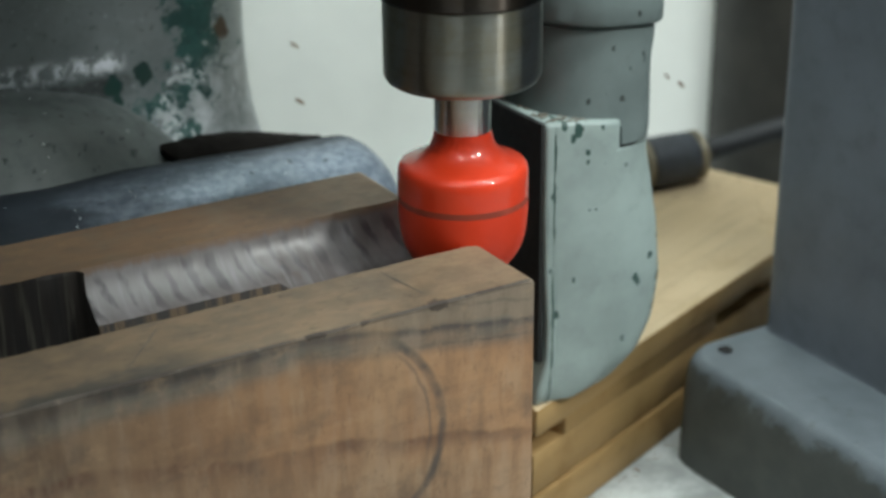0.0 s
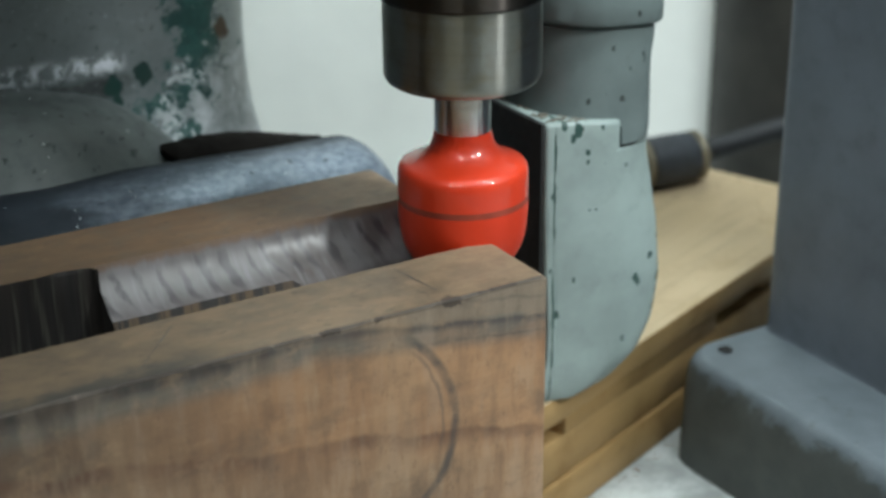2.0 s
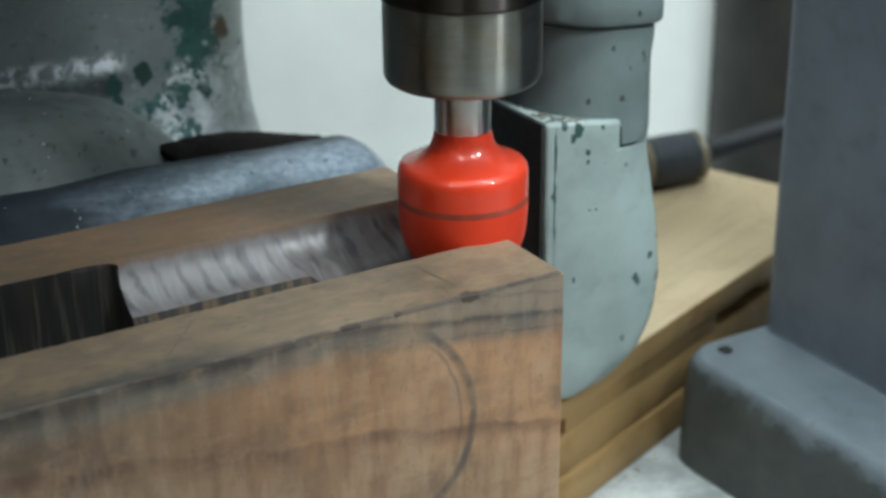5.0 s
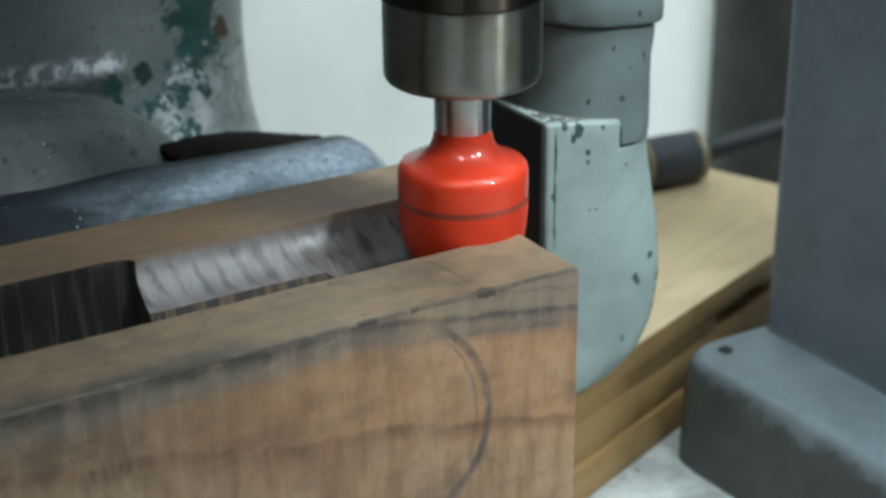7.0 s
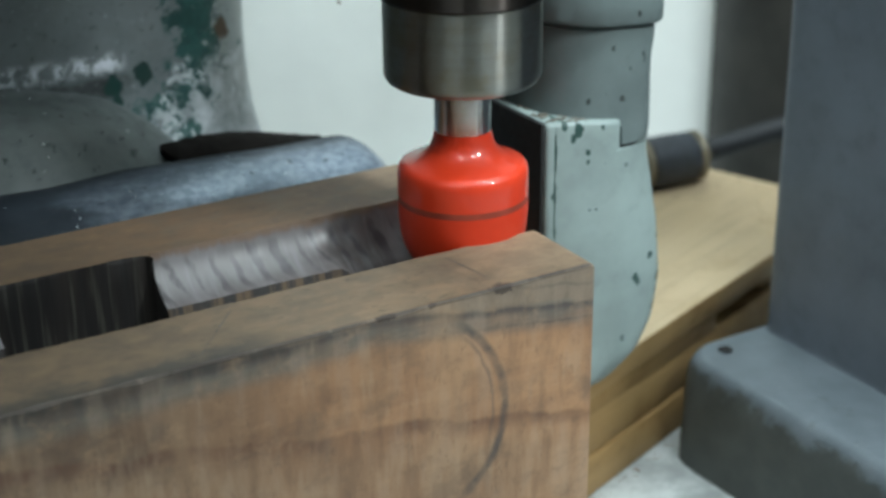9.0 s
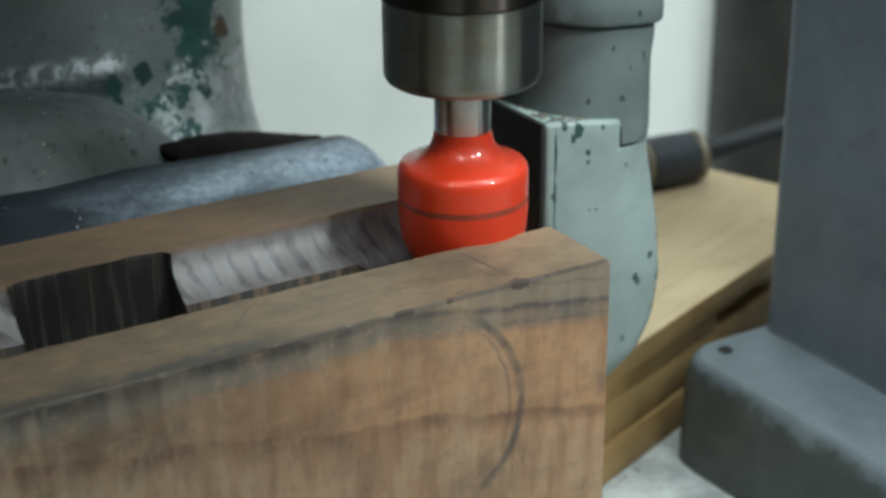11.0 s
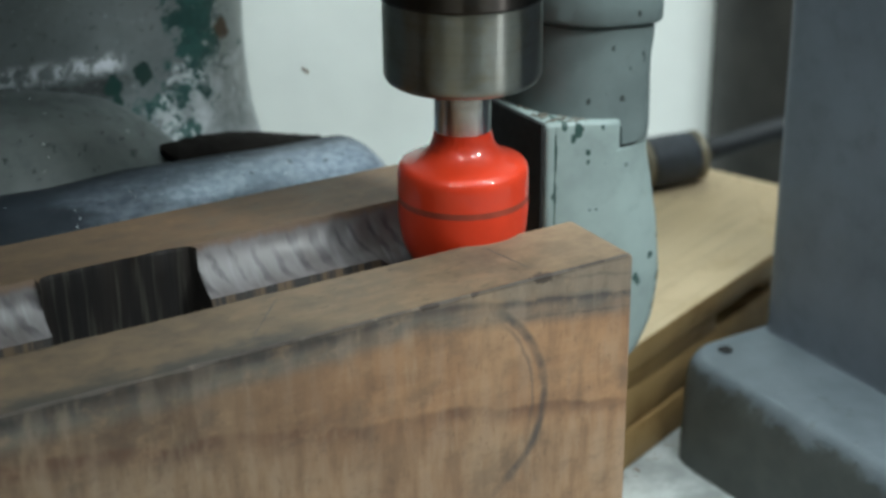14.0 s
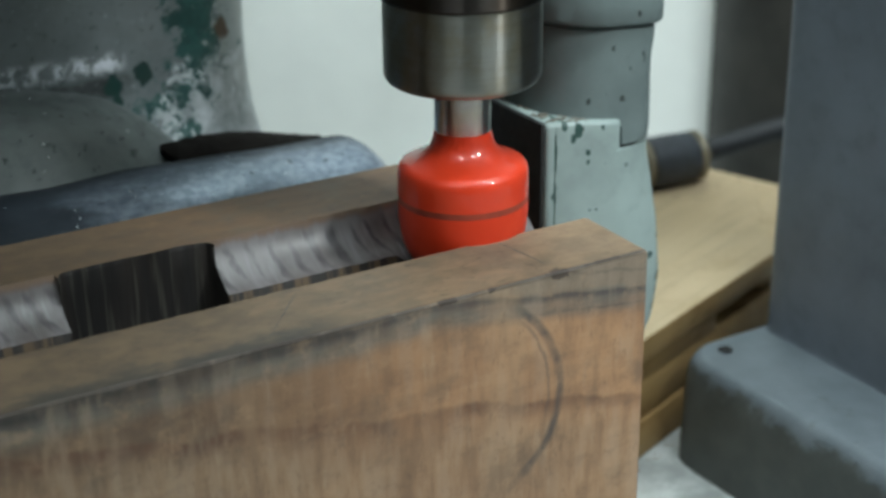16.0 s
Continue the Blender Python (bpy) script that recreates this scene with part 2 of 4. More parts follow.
    colour = n.mix(n.ramp(torn, 0.56, 0.74, 0.0, 0.26), colour, (0.50, 0.37, 0.25))
    # rubbed pencil arc
    px, pz = n.math("ADD", x, 0.0501), n.math("ADD", z, 0.0354)
    dist = n.math("SQRT", n.math("ADD", n.math("MULTIPLY", px, px), n.math("MULTIPLY", pz, pz)))
    off = n.math("ABSOLUTE", n.math("ADD", n.math("SUBTRACT", dist, 0.0242), n.math("MULTIPLY_ADD", n.noise(90, 3, shift=6.0), 0.002, -0.001)))
    arc = n.math("MULTIPLY", n.ramp(off, 0.0015, 0.0003), n.ramp(px, 0.010, 0.017))
    arc = n.math("MULTIPLY", arc, n.ramp(n.noise(140, 4, shift=12.0), 0.3, 0.6, 0.35, 0.8))
    colour = n.mix(arc, colour, (0.075, 0.068, 0.065))
    px = n.math("ADD", x, 0.0521)
    dist = n.math("SQRT", n.math("ADD", n.math("MULTIPLY", px, px), n.math("MULTIPLY", pz, pz)))
    off = n.math("ABSOLUTE", n.math("ADD", n.math("SUBTRACT", dist, 0.0236), n.math("MULTIPLY_ADD", n.noise(120, 3, shift=16.0), 0.003, -0.0015)))
    arc = n.math("MULTIPLY", n.ramp(off, 0.0007, 0.0001), n.math("MULTIPLY", n.ramp(px, 0.014, 0.019), n.ramp(pz, -0.010, -0.002, 0.0, 0.45)))
    colour = n.mix(arc, colour, (0.10, 0.085, 0.075))
    mottle, pores = n.noise(150, 5, (0.9, 1, 1.3), shift=41.0, rough=0.7), n.noise(620, 3, (1.4, 0.4, 0.5), shift=43.0)
    colour = n.mix(n.ramp(mottle, 0.52, 0.74, 0.0, 0.34), colour, (0.115, 0.075, 0.052))
    colour = n.mix(n.ramp(mottle, 0.48, 0.28, 0.0, 0.30), colour, (0.52, 0.33, 0.19))
    colour = n.mix(n.ramp(pores, 0.58, 0.72, 0.0, 0.26), colour, (0.10, 0.065, 0.045))
    colour = n.edge_gouges(colour, -0.0345, TOP, GOUGES)
    return n.done(colour, 0.68, 0.0, n.math("ADD", saw, n.math("MULTIPLY", fibre, 0.4)), 0.00015)


def board_top():
    n = Nodes("planed_wood_top")
    fibre = n.noise(70, 6, (0.35, 2.2, 1), rough=0.7)
    spots = n.noise(55, 4, (1, 1.4, 1), shift=4.0)
    fine = n.noise(420, 3, (0.5, 1, 1), shift=2.0)
    colour = n.mix(n.ramp(fibre, 0.3, 0.7), (0.245, 0.165, 0.100), (0.165, 0.112, 0.069))
    colour = n.mix(n.math("MULTIPLY", n.ramp(spots, 0.52, 0.68), 0.55), colour, (0.12, 0.09, 0.065))
    colour = n.mix(n.math("MULTIPLY", n.ramp(fine, 0.45, 0.7), 0.3), colour, (0.31, 0.225, 0.145))
    x, y, z = n.axes()
    colour = n.mix(n.ramp(y, 0.0, 0.01, 0.0, 0.9), colour, n.mix(n.ramp(fibre, 0.3, 0.7), (0.160, 0.086, 0.041), (0.105, 0.057, 0.029)))
    blot = n.noise(95, 5, (0.6, 1, 1), shift=13.0, rough=0.65)
    mottle, pores = n.noise(190, 5, (0.8, 1, 1), shift=47.0, rough=0.7), n.noise(520, 3, (0.6, 1.2, 1), shift=53.0)
    colour = n.mix(n.ramp(mottle, 0.50, 0.70, 0.0, 0.40), colour, (0.085, 0.060, 0.040))
    colour = n.mix(n.ramp(mottle, 0.47, 0.30, 0.0, 0.28), colour, (0.30, 0.19, 0.105))
    colour = n.mix(n.ramp(pores, 0.60, 0.70, 0.0, 0.55), colour, (0.05, 0.036, 0.026))
    grime = n.noise(130, 6, (0.8, 1.1, 1), shift=23.0, rough=0.68)
    colour = n.mix(n.ramp(grime, 0.46, 0.66, 0.0, 0.45), colour, (0.13, 0.10, 0.072))
    # the top also darkens leftwards, standing in for weaker light there
    colour = n.mix(n.ramp(x, -0.055, -0.12, 0.0, 0.8), colour, n.mix(n.ramp(grime, 0.35, 0.65), (0.150, 0.102, 0.062), (0.088, 0.061, 0.040)))
    stain = n.math("MULTIPLY", n.ramp(n.math("ADD", y, n.math("MULTIPLY_ADD", blot, 0.024, -0.012)), -0.0285, -0.0335), n.ramp(x, -0.066, -0.090))
    colour = n.mix(n.math("MULTIPLY", stain, 0.8), colour, (0.036, 0.036, 0.032))
    worn = n.math("MULTIPLY", n.ramp(n.math("ADD", x, n.math("MULTIPLY_ADD", blot, 0.008, -0.004)), -0.032, -0.012), 0.5)
    colour = n.mix(worn, colour, n.mix(n.ramp(mottle, 0.4, 0.6), (0.34, 0.245, 0.155), (0.25, 0.175, 0.112)))
    colour = n.edge_gouges(colour, -0.0345, TOP, GOUGES)
    return n.done(colour, 0.6, 0.0, fine, 0.0001)


def cut_wall():
    """The burnished wall that the cutter leaves: lilac grey, with dark smears that follow the ripple."""
    n = Nodes("burnished_cut_wood")
    x, y, z = n.axes()
    lean = n.math("MULTIPLY_ADD", y, 0.45, x)
    wobble = n.math("MULTIPLY_ADD", n.noise(70, 3), 0.006, lean)
    wave = n.math("SINE", n.math("MULTIPLY", wobble, 1280.0))
    patch = n.noise(95, 4, (1, 0.5, 0.5), shift=3.0)
    fine = n.noise(420, 3, (1, 0.12, 0.12))
    colour = n.mix(n.ramp(patch, 0.3, 0.7), (0.116, 0.099, 0.095), (0.198, 0.181, 0.183))
    colour = n.mix(n.ramp(fine, 0.5, 0.7, 0.0, 0.35), colour, (0.30, 0.288, 0.305))
    # smears, heaviest at half height
    body = n.math("MULTIPLY", n.ramp(z, TOP - 0.0012, TOP - 0.0042), n.ramp(z, TOP - 0.0098, TOP - 0.0080, 0.25, 1.0))
    smear = n.math("MULTIPLY_ADD", n.noise(190, 4, (1, 0.4, 0.4), shift=8.0), 0.7, n.math("MULTIPLY_ADD", wave, 0.17, 0.12))
    colour = n.mix(n.math("MULTIPLY", n.ramp(smear, 0.50, 0.66), n.math("MULTIPLY", body, 0.8)), colour, (0.052, 0.045, 0.048))
    fleck = n.noise(300, 3, (1, 0.6, 0.6), shift=18.0)
    colour = n.mix(n.ramp(fleck, 0.64, 0.70, 0.0, 0.45), colour, (0.12, 0.09, 0.075))
    # fresh brown wood shows along the upper rim
    rim = n.math("ADD", z, n.math("MULTIPLY_ADD", fine, 0.0030, -0.0015))
    colour = n.mix(n.ramp(rim, TOP - 0.0022, TOP - 0.0004, 0.0, 0.85), colour, (0.165, 0.105, 0.065))
    height = n.math("ADD", n.math("MULTIPLY", wave, 0.16), n.math("MULTIPLY_ADD", patch, 0.8, fine))
    matt = n.math("MAXIMUM", n.ramp(rim, TOP - 0.0030, TOP - 0.0010), n.ramp(z, TOP - 0.0080, TOP - 0.0092))
    return n.done(colour, n.math("MULTIPLY_ADD", matt, 0.45, n.ramp(patch, 0.3, 0.7, 0.32, 0.48)), 0.0, height, 0.00012)


def cut_floor():
    n = Nodes("striped_groove_floor")
    stripe = n.noise(320, 3, (1, 0.03, 0.03), rough=0.6)
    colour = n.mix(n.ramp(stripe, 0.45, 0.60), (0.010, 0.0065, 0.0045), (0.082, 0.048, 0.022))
    return n.done(colour, 0.7, 0.0, stripe, 0.0002)


def pocket_wood():
    """Scorched end grain: black with thin paler tool lines running down."""
    n = Nodes("scorched_pocket_wood")
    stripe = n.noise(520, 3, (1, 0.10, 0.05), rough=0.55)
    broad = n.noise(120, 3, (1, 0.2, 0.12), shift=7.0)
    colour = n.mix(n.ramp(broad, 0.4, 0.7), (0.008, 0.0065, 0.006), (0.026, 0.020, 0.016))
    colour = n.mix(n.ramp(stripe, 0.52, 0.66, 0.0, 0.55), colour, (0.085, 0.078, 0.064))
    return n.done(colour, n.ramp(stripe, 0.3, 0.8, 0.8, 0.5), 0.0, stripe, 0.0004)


def pale_timber(name, a, b, grain_axis=0, soil=0.35):
    """Softwood: broad growth bands, thin fibre, knots' dark smudges and workshop dirt."""
    n = Nodes(name)
    s = [1.0, 1.0, 1.0]
    s[grain_axis] = 0.08
    fibre = n.noise(150, 6, tuple(s), rough=0.65)
    broad = n.noise(28, 4, tuple(s), shift=2.0)
    stain = n.noise(38, 5, shift=6.0, rough=0.65)
    s[grain_axis] = 0.35
    smudge = n.noise(70, 5, tuple(s), shift=11.0, rough=0.7)
    colour = n.mix(n.ramp(broad, 0.35, 0.65), a, b)
    colour = n.mix(n.math("MULTIPLY", n.ramp(fibre, 0.45, 0.7), 0.35), colour, tuple(c * 0.6 for c in a))
    colour = n.mix(n.math("MULTIPLY", n.ramp(stain, 0.50, 0.72), soil), colour, (a[0] * 0.62, a[1] * 0.52, a[2] * 0.36))
    colour = n.mix(n.ramp(smudge, 0.58, 0.74, 0.0, soil), colour, tuple(c * 0.42 for c in a))
    return n.done(colour, n.ramp(stain, 0.3, 0.7, 0.5, 0.72), 0.0, n.math("ADD", fibre, n.math("MULTIPLY", smudge, 0.5)), 0.00025)


def turned_steel(name, base, rough):
    n = Nodes(name)
    ring = n.noise(900, 3, (0.05, 0.05, 1))
    film = n.noise(90, 4)
    colour = n.mix(n.ramp(film, 0.35, 0.7), base, (base[0] * 0.85, base[1] * 0.76, base[2] * 0.62))
    n.shader.inputs["Anisotropic"].default_value = 1.0
    n.shader.inputs["Anisotropic Rotation"].default_value = 0.25
    t = n.tree.nodes.new("ShaderNodeTangent")
    t.direction_type, t.axis = "RADIAL", "Z"
    n.tree.links.new(t.outputs[0], n.shader.inputs["Tangent"])
    return n.done(n.mix(n.ramp(ring, 0.4, 0.7, 0.0, 0.10), colour, (0.05, 0.05, 0.05)), rough, 1.0)


def plain(name, colour, rough, metal=0.0, size=120, vary=0.25, coat=0.0, depth=0.00015):
    n = Nodes(name)
    f = n.noise(size, 5)
    g = n.noise(size * 5, 3, shift=4.0)
    c = n.mix(n.ramp(f, 0.3, 0.7), tuple(v * (1 - vary) for v in colour), tuple(min(1, v * (1 + vary)) for v in colour))
    return n.done(c, n.ramp(g, 0.2, 0.8, max(0.02, rough - 0.08), rough + 0.08), metal, g, depth, coat, 0.4)


def dusty_table():
    """Off-white worn laminate with grey rubbed marks and drifts of sawdust."""
    n = Nodes("pale_dusty_table")
    rub_or_sheen, fine, drift = n.noise(55, 6, rough=0.68), n.noise(320, 4, shift=4.0), n.noise(22, 5, shift=9.0, rough=0.6)
    colour = n.mix(n.ramp(rub_or_sheen, 0.36, 0.62), (0.28, 0.295, 0.29), (0.50, 0.525, 0.515))
    colour = n.mix(n.ramp(drift, 0.5, 0.7, 0.0, 0.5), colour, (0.44, 0.42, 0.37))
    colour = n.mix(n.ramp(fine, 0.62, 0.72, 0.0, 0.5), colour, (0.20, 0.20, 0.19))
    return n.done(colour, n.ramp(rub_or_sheen, 0.3, 0.7, 0.5, 0.7), 0.0, fine, 0.00015)


BRACKET_CHIPS = ((0.0712, -0.0475, 0.0011), (0.0716, -0.0525, 0.0009), (0.0700, -0.0568, 0.0011), (0.0685, -0.0605, 0.0008), (0.0700, -0.0300, 0.0007), (0.0682, -0.0215, 0.0006), (0.0425, 0.0008, 0.0015), (0.0410, -0.0008, 0.0010), (0.0452, -0.0050, 0.0006), (0.0453, -0.0075, 0.0005), (0.0420, -0.0388, 0.0005), (0.0608, -0.0418, 0.0010), (0.0618, -0.0432, 0.0008),
                 (0.0574, -0.0583, 0.0006), (0.0566, -0.0102, 0.0004), (0.0659, -0.0368, 0.0008), (0.0686, -0.0520, 0.0010), (0.0695, -0.0480, 0.0007), (0.0708, -0.0405, 0.0010), (0.0712, -0.0455, 0.0012), (0.0702, -0.0560, 0.0013), (0.0680, -0.0590, 0.0008), (0.0462, -0.0205, 0.0003), (0.0480, -0.0205, 0.0003), (0.0383, 0.0028, 0.0009), (0.0370, -0.0473, 0.0009),
                 (0.0352, -0.0145, 0.0006), (0.0348, -0.0345, 0.0005), (0.0695, -0.0440, 0.0012), (0.0490, 0.0010, 0.0005),
                 (0.0592, 0.0277, 0.0006), (0.0532, 0.0194, 0.0005), (0.0384, 0.0165, 0.0005), (0.0586, 0.0136, 0.0004))
M_BRACKET = painted_iron("grey_green_enamel", (0.31, 0.375, 0.36), (0.035, 0.075, 0.065), 0.73, 0.36, spots=BRACKET_CHIPS, crease=0.0358)
# darker copy of the bracket's enamel: shade on arm and collar put into the colour
M_ARM = painted_iron("shaded_grey_green_enamel", (0.148, 0.182, 0.180), (0.04, 0.05, 0.047), 0.69, 0.40, spots=BRACKET_CHIPS[-4:])
# near-black for shaded spots: inner cheek, seam and bolt hole
M_BLACK = plain("shade_black_iron", (0.009, 0.009, 0.009), 0.75)
# near-black that paints the slot's shadow, with hardly any gloss
M_SLOT_SHADE = plain("slot_shade_black", (0.0055, 0.0042, 0.0034), 0.9)
M_SLOT_SHADE.node_tree.nodes["Principled BSDF"].inputs["Specular IOR Level"].default_value = 0.12
M_COLUMN = painted_iron("chipped_grey_enamel", (0.092, 0.107, 0.105), (0.03, 0.04, 0.036), 0.655, 0.60, 1.6)
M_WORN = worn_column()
M_BAR = sheen_bar()
M_POST = painted_iron("smooth_slate_paint", (0.132, 0.152, 0.181), (0.19, 0.20, 0.20), 0.80, 0.45, 0.7)
M_BASE = pale_topped_base()
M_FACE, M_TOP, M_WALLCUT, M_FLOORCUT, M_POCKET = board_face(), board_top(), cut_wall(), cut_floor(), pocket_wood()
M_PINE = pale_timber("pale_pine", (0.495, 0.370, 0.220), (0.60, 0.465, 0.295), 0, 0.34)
# amber of the lower boards, darkened to carry the shade on board sides
M_PINE2 = pale_timber("amber_pine_with_shade", (0.285, 0.172, 0.062), (0.385, 0.245, 0.102), 0, 0.6)
M_STEEL = turned_steel("turned_steel", (0.34, 0.335, 0.31), 0.28)
M_SHANK = turned_steel("ground_steel_shank", (0.60, 0.60, 0.60), 0.22)
M_DARKSTEEL = turned_steel("dark_oiled_steel", (0.07, 0.06, 0.055), 0.35)
M_ORANGE = plain("glossy_orange_red_coating", (0.74, 0.044, 0.008), 0.48, 0, 60, 0.05, 0.8, 0.00001)
M_TIP = plain("matt_red_cutting_end", (0.70, 0.042, 0.009), 0.5, 0, 60, 0.08, 0.05, 0.00001)
M_BAND = plain("grey_brown_groove", (0.34, 0.055, 0.032), 0.5)
M_PLASTER = plain("white_plaster", (0.87, 0.875, 0.835), 0.8, 0, 14, 0.05, 0, 0.0004)
M_TABLE = dusty_table()
M_RUBBER = plain("dark_blue_grey_rubber", (0.036, 0.042, 0.052), 0.55)
M_BRASS = plain("tarnished_brass", (0.20, 0.172, 0.12), 0.5, 0.3)
M_BLUED = plain("blackened_steel", (0.012, 0.0135, 0.016), 0.6)
M_PENCIL = plain("pencil_lead", (0.075, 0.065, 0.062), 0.6, 0, 700, 0.5)
M_DIM = plain("wall_shade_brown_grey", (0.036, 0.033, 0.028), 0.45, 0, 40, 0.35)
M_ROOM = plain("dull_room_paint", (0.14, 0.14, 0.13), 0.8, 0, 3, 0.2)
M_SPECK = plain("bright_metal_specks", (0.75, 0.78, 0.80), 0.3, 0.5)
M_CHIP = plain("brown_wood_chip", (0.26, 0.175, 0.11), 0.8, 0, 900, 0.3)
M_DUST = plain("wood_dust", (0.15, 0.135, 0.11), 0.9, 0, 900, 0.4)


# ---- mesh helpers ----
def part(name, bm, material, parent=None, label=""):
    me = bpy.data.meshes.new(name)
    bmesh.ops.recalc_face_normals(bm, faces=bm.faces)
    bm.to_mesh(me)
    bm.free()
    for m in (material if isinstance(material, (list, tuple)) else [material]):
        me.materials.append(m)
    ob = new(name, me)
    ob.parent = parent
    if label:
        tagged(ob, label)
    return ob


def thing(name, m, label, category, group="", kind=""):
    ob = new(name)
    ob.empty_display_size = 0.01
    ob.matrix_world = m
    return tagged(ob, label, category, group, kind)


def smooth(bm, angle=35):
    lim = radians(angle)
    bmesh.ops.recalc_face_normals(bm, faces=bm.faces)
    bm.normal_update()
    for f in bm.faces:
        f.smooth = True
    for e in bm.edges:
        if len(e.link_faces) == 2 and e.calc_face_angle(0) > lim:
            e.smooth = False
    return bm


def lathe(profile, n=64):
    """A solid of revolution about z from (radius, height) pairs, top to bottom."""
    bm = bmesh.new()
    rings = []
    for r, z in profile:
        if r < 1e-6:
            rings.append([bm.verts.new((0, 0, z))])
        else:
            rings.append([bm.verts.new((r * math.cos(2 * math.pi * i / n), r * math.sin(2 * math.pi * i / n), z)) for i in range(n)])
    for a, b in zip(rings, rings[1:]):
        for i in range(n):
            j = (i + 1) % n
            vs = [a[i % len(a)], a[j % len(a)], b[j % len(b)], b[i % len(b)]]
            vs = list(dict.fromkeys(vs))
            if len(vs) > 2:
                bm.faces.new(vs)
    for ring in (rings[0], rings[-1]):
        if len(ring) > 1:
            bm.faces.new(ring)
    return smooth(bm)


def loft(sections, caps=True, angle=35):
    """Skin through closed rings of equally many points."""
    bm = bmesh.new()
    rows = [[bm.verts.new(p) for p in s] for s in sections]
    for a, b in zip(rows, rows[1:]):
        k = len(a)
        for i in range(k):
            j = (i + 1) % k
            bm.faces.new((a[i], a[j], b[j], b[i]))
    if caps:
        bm.faces.new(rows[0])
        bm.faces.new(rows[-1])
    bmesh.ops.recalc_face_normals(bm, faces=bm.faces)
    return smooth(bm, angle)


def rounded(u0, u1, v0, v1, radii, k=6):
    """Corners of a rounded rectangle in the plane: (u0,v0), (u1,v0), (u1,v1), (u0,v1) with a radius each."""
    pts = []
    for (cu, cv, su, sv, a0), r in zip(((u0, v0, 1, 1, 180), (u1, v0, -1, 1, 270), (u1, v1, -1, -1, 0), (u0, v1, 1, -1, 90)), radii):
        for i in range(k + 1):
            a = radians(a0 + 90 * i / k)
            pts.append((cu + su * r + r * math.cos(a), cv + sv * r + r * math.sin(a)))
    return pts


def block(sx, sy, sz, bevel=0.001, segments=2):
    """A box on its base centre with rounded edges."""
    bm = bmesh.new()
    bmesh.ops.create_cube(bm, size=1)
    bmesh.ops.transform(bm, matrix=Matrix.Translation((0, 0, sz / 2)) @ Matrix.Diagonal((sx, sy, sz, 1)), verts=bm.verts)
    if bevel:
        bmesh.ops.bevel(bm, geom=bm.edges[:], offset=bevel, segments=segments, affect="EDGES", profile=0.5)
    return smooth(bm)


def lerp_table(rows, x):
    for (x0, y0), (x1, y1) in zip(rows, rows[1:]):
        if x0 <= x <= x1:
            f = (x - x0) / (x1 - x0)
            return y0 + (y1 - y0) * f
    return rows[0][1] if x < rows[0][0] else rows[-1][1]


def roughen(bm, size, amount, seed=0):
    """Uneven cast surface: moves every vertex a little along its normal."""
    bm.normal_update()
    for v in bm.verts:
        v.co += v.normal * amount * noise.noise(v.co / size + Vector((seed, 0, 0)))
    return bm


# ---- the room and the table ----
def slab(name, x0, x1, y0, y1, z0, z1, material, label, category):
    bm = block(x1 - x0, y1 - y0, z1 - z0, 0)
    bmesh.ops.translate(bm, verts=bm.verts, vec=((x0 + x1) / 2, (y0 + y1) / 2, z0))
    ob = part(name, bm, material)
    return tagged(ob, label, category, kind="structure")


slab("wall_north", -1.7, 1.7, 0.30, 0.40, -0.95, 1.5, M_PLASTER, "white painted plaster wall behind the machine", "wall")
slab("wall_south", -1.7, 1.7, -2.6, -2.5, -0.95, 1.5, M_ROOM, "dull painted workshop wall", "wall")
slab("wall_west", -1.8, -1.7, -2.6, 0.4, -0.95, 1.5, M_ROOM, "dull painted workshop wall", "wall")
slab("wall_east", 1.7, 1.8, -2.6, 0.4, -0.95, 1.5, M_ROOM, "dull painted workshop wall", "wall")
slab("floor", -1.8, 1.8, -2.6, 0.4, -1.05, -0.95, M_ROOM, "grey workshop floor", "floor")
slab("ceiling", -1.8, 1.8, -2.6, 0.4, 1.5, 1.6, M_PLASTER, "white ceiling", "ceiling")
slab("table", -0.8, 0.8, -0.45, 0.295, -0.95, TABLE, M_TABLE, "pale dusty machine table top with wood dust", "table")

BOARD_AT = pose(0, 0, 0, 0, 0, AZ)


